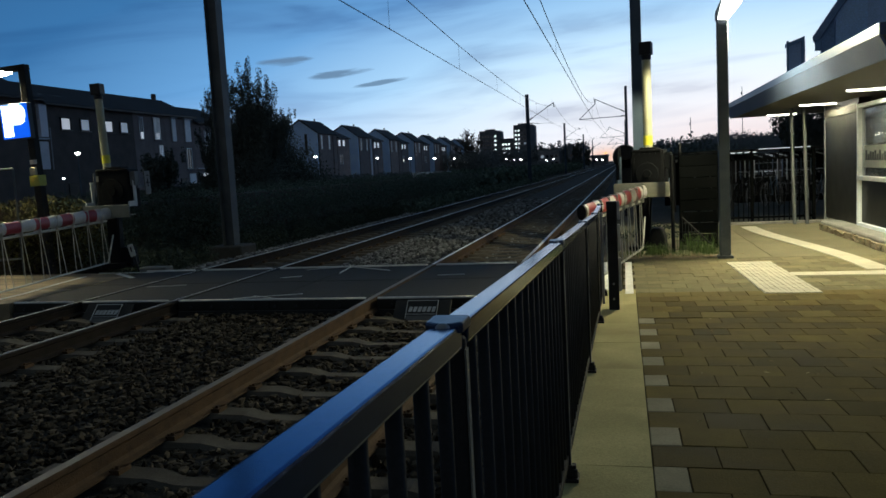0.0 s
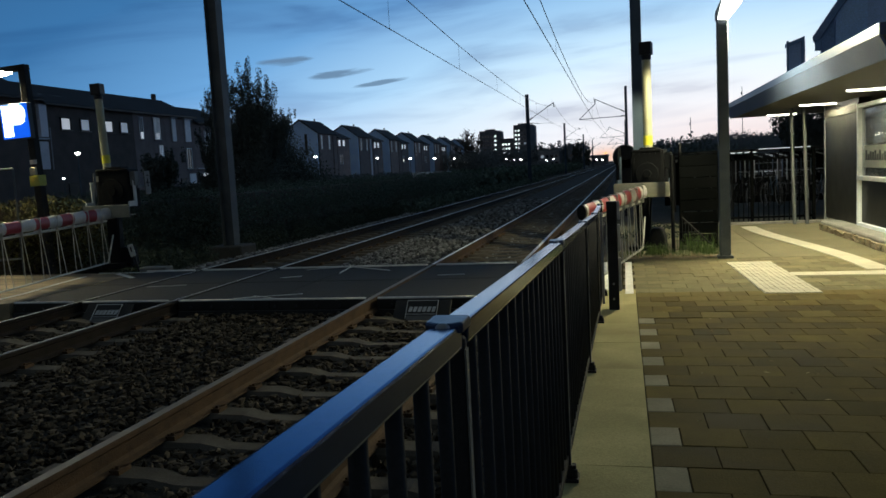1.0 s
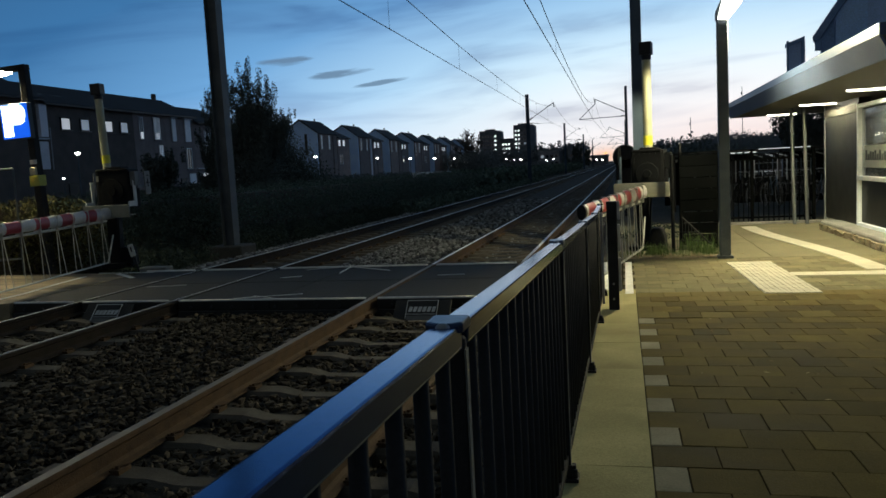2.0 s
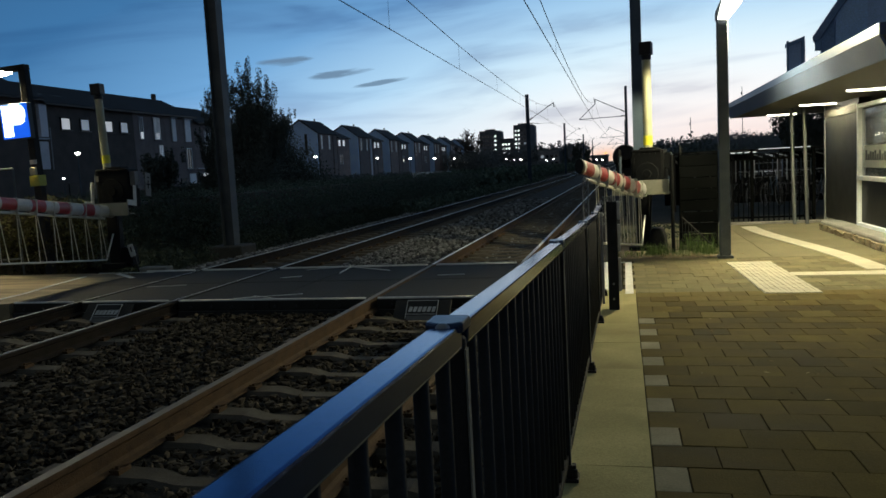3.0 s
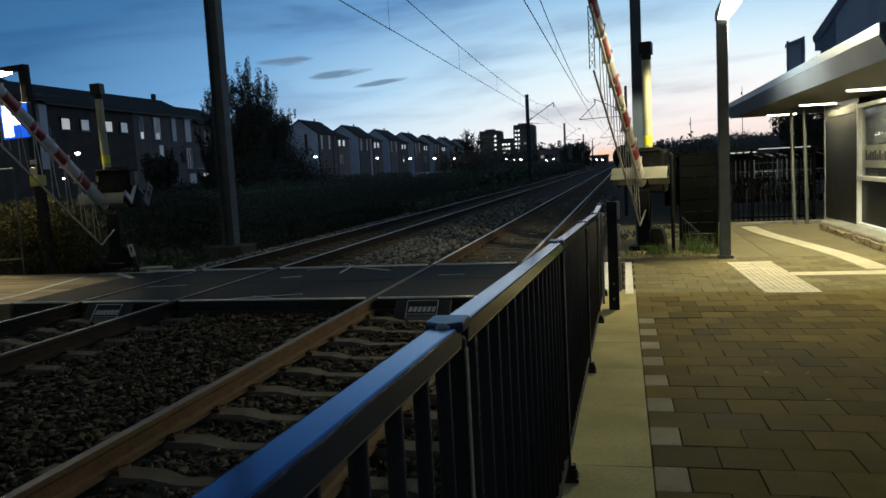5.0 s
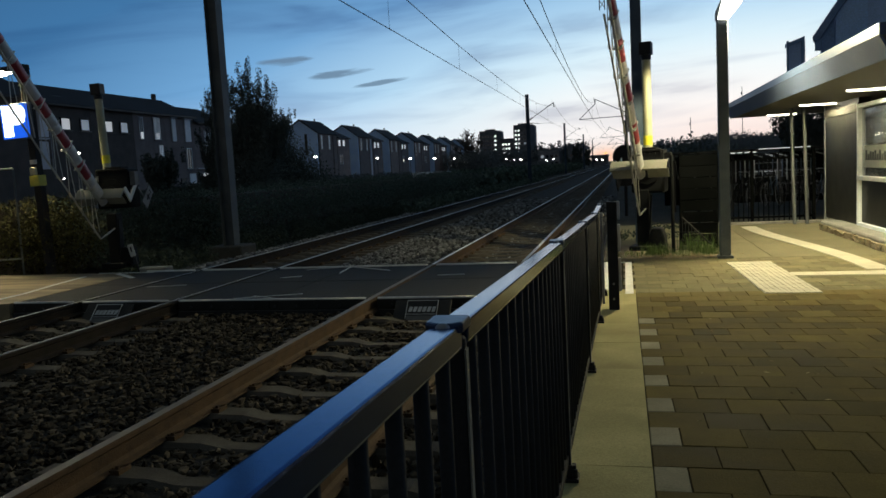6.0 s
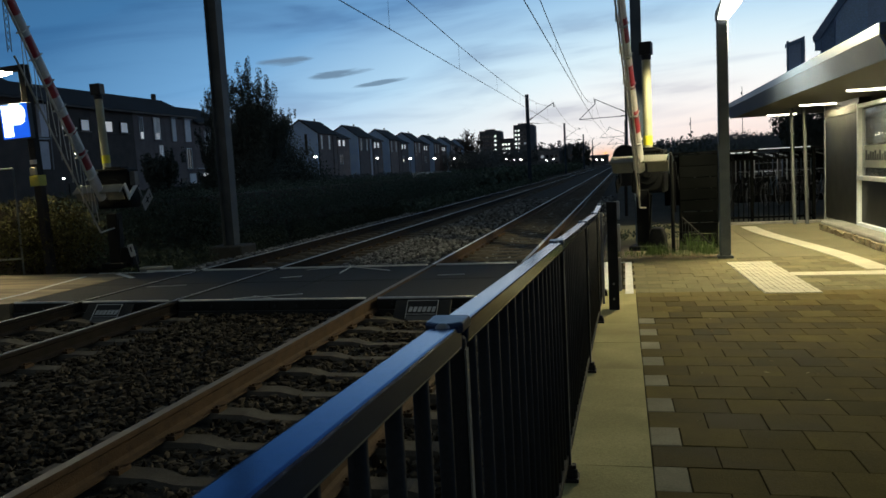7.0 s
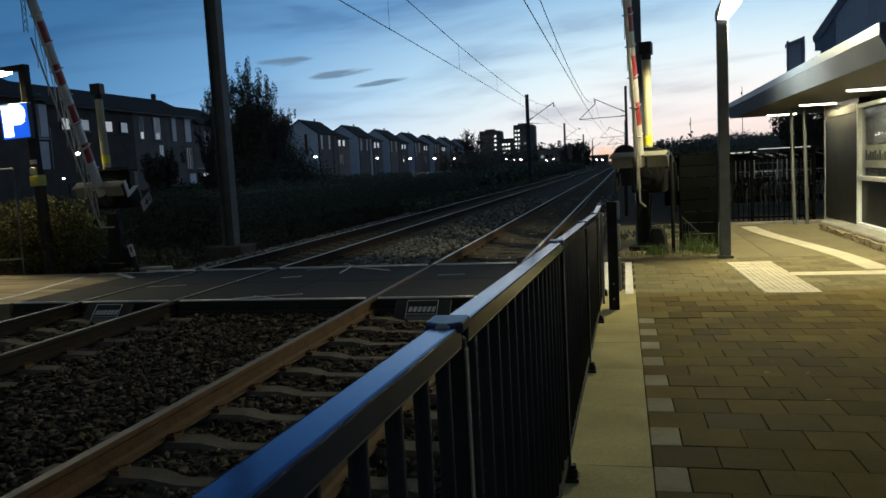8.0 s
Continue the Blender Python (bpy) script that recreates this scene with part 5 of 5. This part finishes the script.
def hedge(name, x0, x1, y0, y1, h, count, size, label, seed, mat=None):
    rng = random.Random(seed)
    blobs = []
    ny = max(2, int((y1 - y0) / .7))
    for i in range(ny):
        y = y0 + (y1 - y0) * (i + .5) / ny
        for x in (x0, (x0 + x1) / 2, x1):
            hh = h * rng.uniform(.88, 1.04)
            blobs.append(((x, y, hh * .5 - .12), ((x1 - x0) * .42 + .1, .62, hh * .5 + .1)))
    root = thing(name, label, "hedge")
    bm = bmesh.new()
    for x, y in [(rng.uniform(x0, x1), rng.uniform(y0, y1)) for i in range(max(6, ny))]:
        rod(bm, (x, y, -.4), (x + rng.uniform(-.2, .2), y, h * .8), .02, 5, .006)
    box(bm, ((x0 + x1) / 2, (y0 + y1) / 2, h * .38 - .15), ((x1 - x0) * .8, y1 - y0 - .3, h * .76 + .3))
    part("woody_core", bm, M_bark, root)
    lv = leaf_cloud("leaves", blobs, count, size, mat or M_hedge, seed)
    lv.parent = root


# one hedge: leaf colours carry lamplight, shade and haze by stretch
hedge("hedge", -14.5, -11.3, 12.75, 13.5, 1.58, 34000, .032, "clipped leafy hedge lit by the lamp beside the footpath", 51)
hedge("hedge", -13.2, -11.5, 13.5, 20, 1.50, 60000, .035, "dark dense hedge beside the barrier", 54, M_leaf_unlit)
hedge("hedge", -13.2, -11.4, 20, 60, 1.50, 150000, .034, "long dark hedge beside the railway", 52, M_hedge_hazy)
hedge("hedge", -13.6, -11.4, 60, 210, 1.50, 26000, .22, "long dark hedge far along the railway", 53, M_hedge_hazy)


def bank(name, x0, x1, y0, y1, h, count, size, label, seed):
    rng = random.Random(seed)
    blobs = []
    for i in range(60):
        x, y = rng.uniform(x0, x1), rng.uniform(y0, y1)
        hh = h * rng.uniform(.72, 1.0)
        blobs.append(((x, y, hh * .5), (2.2 * h / 4, 2.2 * h / 4, hh * .5)))
    ob = leaf_cloud(name, blobs, count, size, M_hazy_leaf if y0 > 50 else M_leaf, seed)
    tagged(ob, label, "trees", kind="stuff")


def weeds(label, x0, x1, y0, y1, h, count, size, seed, mat):
    """Low rank growth in uneven clumps."""
    rng = random.Random(seed)
    blobs = []
    for i in range(int((x1 - x0) * (y1 - y0) * 2.2)):
        w = rng.uniform(.25, .5)
        blobs.append(((rng.uniform(x0, x1), rng.uniform(y0, y1), -.25), (w, w, h * rng.uniform(.5, 1.25) + .2)))
    tagged(leaf_cloud("weeds", blobs, count, size, mat, seed), label, "weeds", kind="stuff")


weeds("dark rank weeds between the ballast and the hedge", -11.3, -9.25, 13.9, 34, .28, 60000, .035, 81, M_leaf_unlit)
weeds("dark rank weeds along the far ballast edge", -11.2, -9.2, 34, 95, .25, 22000, .09, 82, M_hedge_hazy)
# added to darken the ground where the lamplight falls off
weeds("low dark weeds added for shade behind the crossing barrier", -.2, 1.7, 14.8, 19.5, .16, 16000, .03, 83, M_leaf_unlit)
bank("far_trees", -30, -26.0, 46, 56, 1.8, 12000, .10, "dark shrubs between the hedge and the houses", 67)
bank("far_trees", -21.5, -17.6, 40, 44, 2.8, 18000, .06, "dark bushes under the tall tree", 69)
bank("far_trees", -20.9, -19.5, 41.5, 44, 4.7, 26000, .055, "dark tall shrubs beside the tall tree", 72)
bank("far_trees", -38, -30, 60, 118, 1.7, 12000, .16, "dark garden shrubs before the far houses", 68)
bank("far_trees", 3, 12, 58, 66, 3.45, 120000, .036, "dark band of trees beyond the yard", 61)
bank("far_trees", 6, 30, 70, 90, 3.7, 40000, .12, "dark trees behind the bicycle shelter", 62)
bank("far_trees", 1.6, 4.2, 30, 55, 2.4, 14000, .10, "dark scrub beside the track", 63)
bank("far_trees", -120, -20, 380, 420, 13, 9000, .9, "far dark woods on the horizon", 64)
bank("far_trees", 5, 120, 330, 380, 11, 9000, .9, "far dark woods beyond the line", 65)
bank("far_trees", -48, -37, 212, 228, 7.0, 16000, .22, "dark trees under the bare tree", 70)
bank("far_trees", -36, -30, 205, 330, 2.8, 14000, .22, "dark shrubs along the line", 66)
tree((6.35, 28.5, 0), 4.0, 1.55, "dark leafy tree behind the bicycle shelter", 15000, 71, .055, 12)


# ------------------------------------------------------------------ houses beyond the hedge
def window_unit(root, c, w, h, axis, lit, frame_mat=None, bars=1):
    """A window with frame, sill and pane on a wall; axis 'x' faces +x, 'y' faces -y."""
    x, y, z = c
    win = new("window")
    win.parent = root
    win.matrix_local = pose(x, y, z, 0, 0, 90 if axis == "x" else 0)
    fm = frame_mat or M_frame_white
    bpart("window_frame", [((0, -.03, h / 2), (w + .12, .10, .07)), ((0, -.03, -h / 2), (w + .12, .10, .07)), ((-w / 2, -.03, 0), (.07, .10, h)), ((w / 2, -.03, 0), (.07, .10, h))] + [((0, -.03, 0), (.05, .08, h))] * bars, fm, win)
    bpart("pane", [((0, .0, 0), (w - .05, .03, h - .05))], lit, win)
    bpart("sill", [((0, -.06, -h / 2 - .06), (w + .2, .18, .06))], M_concrete, win)
    return win


def terrace():
    """Row of dark three-storey houses parallel to the line."""
    eave = 7.75

    def house(y0, w, up, label):
        root = thing("terraced_house", label, "house", pose(-40, y0, 0), "terraced houses")
        e = eave + up
        bm = bmesh.new()
        prism(bm, [(-9, -.4), (0, -.4), (0, e), (-3.2, e + 1.6), (-9, e - .6)], 1, 0, w - .02)
        part("wall", bm, M_brick_brown if y0 > 58 else M_brick_dark, root)
        bm = bmesh.new()
        prism(bm, [(.40, e - .15), (.40, e + .02), (-3.2, e + 1.80), (-3.2, e + 1.60)], 1, -.01, w)
        prism(bm, [(-9.4, e - .8), (-9.4, e - .6), (-3.2, e + 1.80), (-3.2, e + 1.60)], 1, -.01, w)
        rf = part("roof", bm, M_rooftile, root)
        bpart("gutter", [((.44, w / 2, e - .12), (.12, w - .02, .12))], M_black, root)
        bpart("door", [((.03, w * .5, .95), (.08, 1.0, 2.1))], M_panel_dark, root, bev=.01)
        return root, rf

    root, rf = house(35.5, 12.3, .25, "dark brick three-storey house with a pale clad bay")
    bpart("bay_cladding", [((.10, 12.28, 6.45), (.30, .75, 2.30))], M_render_pale, root, "pale cladding", bev=.02)
    bpart("bay_cladding", [((.10, 12.10, 4.00), (.30, .85, 1.95))], M_render_pale, root, "pale cladding", bev=.02)
    bpart("bay_ledge", [((.14, 12.0, 5.18), (.40, 1.2, .10))], M_render_pale, root, bev=.02)
    for y in (3.5, 7.0):
        window_unit(root, (.02, y, 6.3), 1.0, .9, "x", M_dark_glass)
    root, rf = house(47.8, 5.3, 0, "dark brick three-storey terraced house with dim windows")
    for y, k in ((2.42, 0), (4.55, 1)):
        window_unit(root, (.02, y, 6.33), 1.0, .86, "x", (M_win_glow, M_win_dim)[k], M_black, 0)
    for y in (1.4, 3.1):
        bpart("roof_window", [((-1.5, y, eave + .72), (.9, .7, .06))], M_dark_glass, rf)
    bm = bmesh.new()
    rod(bm, (.12, .65, 3.0), (.12, .65, 6.0), .04, 6)
    part("downpipe", bm, M_galv, root)
    root, rf = house(53.1, 5.4, 0, "dark brick three-storey terraced house with a dim window pair")
    for y, k in ((2.05, 0), (4.05, 1)):
        window_unit(root, (.02, y, 6.33), 1.0, .86, "x", (M_win_glow, M_win_dim)[k], M_black, 0)
    window_unit(root, (.02, 1.2, 3.6), .5, 1.9, "x", M_dark_glass)
    bpart("roof_window", [((-1.5, 1.9, eave + .72), (.9, .7, .06))], M_dark_glass, rf)
    root, rf = house(58.5, 4.6, 0, "brown brick three-storey terraced house with tall narrow windows")
    window_unit(root, (.02, 1.0, 6.38), .45, 1.85, "x", M_dark_glass)
    bpart("lit_blind", [((.06, 1.02, 5.78), (.06, .40, .55))], M_win_glow, root)
    for y in (3.05, 3.55):
        window_unit(root, (.02, y, 6.42), .36, 1.9, "x", M_win_dim)
    bpart("lit_blind", [((.06, 3.3, 5.75), (.06, .40, .60))], M_win_glow, root)
    window_unit(root, (.02, 3.7, 4.5), .55, .9, "x", M_win_dim)
    root, rf = house(63.1, 4.8, 0, "brown brick three-storey terraced house with pale panels")
    for y, w in ((1.33, .62), (3.65, .95)):
        bpart("pale_panel", [((.06, y, 6.40), (.10, w, 2.05))], M_soft_white, root, "pale panel", bev=.01)
        bpart("hood", [((.12, y, 7.50), (.22, w + .22, .09))], M_render_pale, root, bev=.01)
    window_unit(root, (.02, 3.6, 3.8), .8, 1.9, "x", M_dark_glass)
    bpart("pale_panel", [((.06, 3.9, 1.9), (.10, 1.1, 1.0))], M_soft_white, root, "pale panel", bev=.01)
    bpart("chimney", [((-3.2, 3.6, eave + 2.0), (.35, .35, .6))], M_brick_dark, rf, bev=.02)
    root, rf = house(67.9, 6.6, -.45, "brown brick end house of the terrace with a lit window")
    window_unit(root, (.02, 1.65, 2.15), 1.4, .50, "x", M_win_lit)
    bpart("ledge", [((.12, 1.2, 2.85), (.30, 2.6, .10))], M_render_pale, root, bev=.02)
    window_unit(root, (.02, 4.6, 1.9), 1.1, .9, "x", M_win_dim)
    bpart("pale_panel", [((.06, 2.4, 5.2), (.08, 1.2, 2.6))], M_soft_white, root, bev=.01)



def garage():
    # garage added to carry two pale doors, their brightness put in as glow
    root = thing("garage", "low pale garage with a white door that glows behind the hedge", "garage", pose(-40, 75.0, 0))
    bm = bmesh.new()
    box(bm, (-2.5, 2.2, 1.2), (5.0, 4.3, 2.6))
    soften(bm, .03)
    part("wall", bm, M_brick_brown, root)
    bpart("roof", [((-2.5, 2.2, 2.56), (5.3, 4.5, .14))], M_rooftile, root, bev=.02)
    bpart("door", [((.03, .45, 1.25), (.08, .55, 2.0))], M_win_glow, root, "white door that glows", bev=.01)
    bpart("door", [((.03, 3.2, 1.35), (.08, 1.3, 1.7))], M_win_glow, root, "white door that glows", bev=.01)
    bpart("door_frame", [((.06, 3.2, 1.35), (.08, .08, 1.7))], M_black, root)


def parked_car(x, y, label, paint):
    root = thing("parked_car", label, "car", pose(x, y, -.36), "parked cars")
    bm = bmesh.new()
    prism(bm, [(-2.1, .25), (2.1, .25), (2.15, .75), (1.25, 1.05), (.55, 1.68), (-1.45, 1.72), (-2.0, 1.08), (-2.15, .85)], 0, -.85, .85)
    soften(bm, .06, 2)
    part("body", bm, paint, root)
    for sx in (-.86, .86):
        bm = bmesh.new()
        prism(bm, [(-1.75, 1.08), (1.0, 1.08), (.46, 1.58), (-1.35, 1.62)], 0, sx - .012, sx + .012)
        part("side_window", bm, M_dark_glass, root, "dark side window")
        for wy in (-1.3, 1.3):
            bm = bmesh.new()
            rod(bm, (sx - .1, wy, .31), (sx + .06, wy, .31), .31, 18)
            w = part("wheel", bm, M_black, root)
            bm = bmesh.new()
            rod(bm, (sx + .03, wy, .31), (sx + .075, wy, .31), .19, 14)
            part("rim", bm, M_galv, w, "bright wheel rim")
    return root


parked_car(-20.0, 77.6, "pale parked car behind the hedge", M_soft_white)
parked_car(-20.0, 86.0, "silver grey parked car behind the hedge", M_galv)
M_win_glow = glowing("curtained_window", (.92, .95, .98), 0.34)
terrace()
garage()


def gable_houses():
    """Pale rendered houses, skylight blue put into the gables, gable end towards the crossing, one behind another, each
    with a lower annex.
    """
    for i in range(7):
        y0 = 124 + 20.6 * i
        root = thing("gable_house", "pale rendered house tinted by skylight, dark roof and lit annex", "house", pose(-50.2, y0, 0), "gable houses")
        e, w, l = 8.75, 7.1, 9.3
        bm = bmesh.new()
        prism(bm, [(-w, -.4), (0, -.4), (0, e), (-w * .42, e + 2.2), (-w, e - .2)], 1, 0, .3)
        part("gable_wall", bm, M_render, root, "pale rendered gable with skylight blue in its colour")
        bm = bmesh.new()
        prism(bm, [(-w, -.4), (-.02, -.4), (-.02, e), (-w * .42, e + 2.15), (-w, e - .2)], 1, .3, l)
        part("wall", bm, M_brick_brown, root, "dark brick long wall")
        bm = bmesh.new()
        prism(bm, [(.35, e - .25), (.35, e - .05), (-w * .42, e + 2.42), (-w * .42, e + 2.2)], 1, -.25, l + .2)
        prism(bm, [(-w - .3, e - .4), (-w - .3, e - .2), (-w * .42, e + 2.42), (-w * .42, e + 2.2)], 1, -.25, l + .2)
        rf = part("roof", bm, M_rooftile, root)
        bpart("chimney", [((-w * .42, l * .72, e + 2.45), (.20, .3, .7))], M_rooftile, rf)
        bm = bmesh.new()
        prism(bm, [(-6.5, -.4), (.05, -.4), (.05, 8.15), (-3.0, 9.6), (-6.5, 8.0)], 1, l + .02, l + 6.2)
        part("annex_wall", bm, M_brick_brown, root)
        bm = bmesh.new()
        prism(bm, [(.35, 8.05), (.35, 8.22), (-3.0, 9.85), (-3.0, 9.65)], 1, l, l + 6.5)
        part("annex_roof", bm, M_rooftile, root)
        window_unit(root, (-2.0, -.02, 6.9), .35, 3.4, "y", M_dark_glass, M_black)
        bpart("downpipe", [((.06, .45, 4.2), (.12, .12, 8.6))], M_black, root)
        for y in (1.9, 5.4):
            window_unit(root, (.0, y, 7.2), .6, 2.3, "x", M_win_dim)
        bpart("brick_pier", [((.05, 7.6, 4.2), (.18, .9, 8.4))], M_render_pale if i == 1 else M_brick_brown, root)
        for y in (.9, 3.1) if i < 6 else (1.2,):
            window_unit(root, (.07, l + y, 7.25), .95, 1.05, "x", M_win_lit)
        window_unit(root, (.07, l + 1.6, 4.3), 1.3, 1.6, "x", M_dark_glass)
        bpart("white_sill", [((.15, 4.6, .7), (.2, 8.0, .15))], M_render_pale, root)


gable_houses()


def apartment(x0, x1, y, h, label, lit_cols, seed, chamfer=0.0):
    rng = random.Random(seed)
    root = thing("apartment_building", label, "apartment building")
    c = chamfer
    bm = bmesh.new()
    prism(bm, [(x0 + .3, y), (x1 - .3 - 2 * c, y), (x1, y + .3 + 3 * c), (x1, y + 16), (x0, y + 16), (x0, y + .3)], 2, -1, h)
    part("wall", bm, M_hazy_wall, root)
    bm = bmesh.new()
    prism(bm, [(x0 - .4 + c * .5, y - .5), (x1 - 2 * c, y - .5), (x1 + .4 - c, y + 3 * c), (x1 + .4 - c, y + 16), (x0 - .4 + c * .5, y + 16)], 2, h, h + .6)
    if c:
        box(bm, ((x0 + x1) / 2 - c, y + 9, h + 1.2), ((x1 - x0) * .45, 6, 1.4))
    part("roof", bm, M_hazy_wall, root)
    n = max(1, int((x1 - x0 - 2 * c) / 2.1))
    for s in range(int(h / 2.95)):
        for i in range(n):
            x = x0 + .5 + (x1 - x0 - 1.0 - 2 * c) * (i + .5) / n
            lit = i in lit_cols and s > 2 and rng.random() < .92
            mat = rng.choice((M_stair_lit, M_stair_lit, M_win_lit)) if lit else (M_win_dim if rng.random() < .06 else M_dark_glass)
            w = 1.15 if lit else 1.2
            bpart("window", [((x, y - .03, 1.7 + 2.95 * s), (w, .12, 1.15))], mat, root)
        bpart("storey_band", [(((x0 + x1) / 2 - c, y - .05, .3 + 2.95 * s), (x1 - x0 - .6 - 2 * c, .2, .25))], M_hazy_wall, root)


apartment(-98.4, -83.7, 542, 25.8, "dark far apartment tower with a lit stairwell", (5,), 3, 1.0)
apartment(-74.4, -60.1, 542, 28.6, "dark far apartment tower with a brightly lit stairwell", (0, 1), 4, 1.4)
apartment(-83.7, -74.7, 545, 19.9, "lower dark far apartment block between towers", (0, 1, 2), 5)
for i, (x, w, h) in enumerate(((-36, 9, 6.5), (-24, 8, 8), (-14, 7, 3.6), (14, 12, 5.5))):
    apartment(x, x + w, 340 + 4 * i, h, "low dark far building on the horizon", (), 9 + i)


# ------------------------------------------------------------------ far street lamps and lights
def far_light(x, y, z, r, label="lit lamp far along the road", glow=None):
    root = thing("street_lamp", label, "street lamp", pose(x, y, 0), "far street lamps")
    bm = bmesh.new()
    rod(bm, (0, 0, -.3), (0, 0, z + .05), .05, 6)
    part("post", bm, M_lamp_post, root)
    bm = bmesh.new()
    bmesh.ops.create_uvsphere(bm, u_segments=16, v_segments=10, radius=r, matrix=Matrix.Translation((0, 0, z)) @ Matrix.Diagonal((1.2, 1, .6, 1)))
    part("lit_head", bm, glow or M_far_lit, root, "glowing lamp head", smooth=True)


# the last two stand for car headlights, here set on lamp posts
FAR_LAMPS = [(-35.13, 45, 3.86, 0.18), (-32.32, 40, 2.20, 0.075), (-47.06, 115, 4.52, 0.28), (-44.93, 140, 4.28, 0.28), (-45.48, 165, 4.24, 0.30), (-46.10, 190, 4.30, 0.30), (-45.38, 210, 4.29, 0.30), (-42.55, 330, 3.81, 0.55), (-31.87, 330, 3.00, 0.35), (-28.80, 330, 3.31, 0.39), (-58.49, 330, 5.15, 0.23), (-52.66, 330, 4.60, 0.23), (-48.79, 330, 4.39, 0.27), (-45.43, 330, 3.97, 0.23), (-10.16, 300, 2.08, 0.31), (-8.09, 300, 1.96, 0.31)]
M_orange_lit = glowing("sodium_glow", (1.0, .42, .14), 1.6)
for px, dist, z, r in FAR_LAMPS:
    far_light(px, dist, z, r * .78)
far_light(-6.99, 310, 4.5, .60, "far orange street lamp on the horizon", M_orange_lit)


def thin_pole(x, y, h):
    root = thing("antenna_mast", "thin far antenna mast above the trees", "mast", pose(x, y, 0))
    bm = bmesh.new()
    rod(bm, (0, 0, 0), (0, 0, h), .035, 6, .02)
    part("pole", bm, M_mast, root)
    bm = bmesh.new()
    box(bm, (.08, 0, h - 1.1), (.12, .08, .16))
    box(bm, (-.05, 0, h - .5), (.06, .06, .2))
    part("aerial", bm, M_mast, root)


thin_pole(4.76, 60, 4.4)
thin_pole(8.6, 62, 6.5)


def signal_disc():
    root = thing("track_signal", "dark round backed signal beside the track", "signal", pose(.02, 26.5, 0))
    bm = bmesh.new()
    rod(bm, (0, 0, -.3), (0, 0, 1.3), .06, 8)
    part("post", bm, M_black, root)
    bm = bmesh.new()
    rod(bm, (0, -.05, 1.66), (0, .05, 1.66), .40, 24)
    box(bm, (0, 0, 1.15), (.62, .1, .9))
    soften(bm, .02)
    part("back_board", bm, M_black, root)


signal_disc()

lay_tiles()


# ------------------------------------------------------------------ movement
ANGLES_R = [(0, -0.8), (2.35, -0.8), (2.6, 0.9), (2.8, 3.9), (3.2, 9.5), (3.5, 14.8), (3.8, 19.7), (4.1, 24.9), (4.4, 29.5), (4.7, 33.9), (5.8, 50.7), (6.5, 59.2), (7.0, 64.5), (7.5, 69.3), (8.0, 73.6)]
ANGLES_L = [(0, -1.0), (2.2, -1.0), (2.5, 0.6), (2.8, 3.3), (3.2, 8.5), (3.5, 12.9), (4.0, 20.7), (4.5, 28.6), (4.7, 31.2), (5.8, 43.1), (6.5, 50.3), (7.0, 55.6), (7.5, 60.2), (8.0, 64.1)]


def motions():
    """Both arms rise; the skirt bars stay parallel to them, and the rods hang upright."""
    for (arm, low, rods, pz), rows in ((BARRIER_R, ANGLES_R), (BARRIER_L, ANGLES_L)):
        walk(arm, [(t, pose(0, 0, pz, -a)) for t, a in rows])
        walk(low, [(t, pose(0, 0, pz - DROP, -a)) for t, a in rows])
        for s, ob in rods:
            keys = []
            for t, a in rows:
                c, n = math.cos(radians(a)), math.sin(radians(a))
                d = ARM_D + RAIL
                keys.append((t, pose(0, -d * n - s * c, pz - d * c + s * n)))
            walk(ob, keys)


motions()
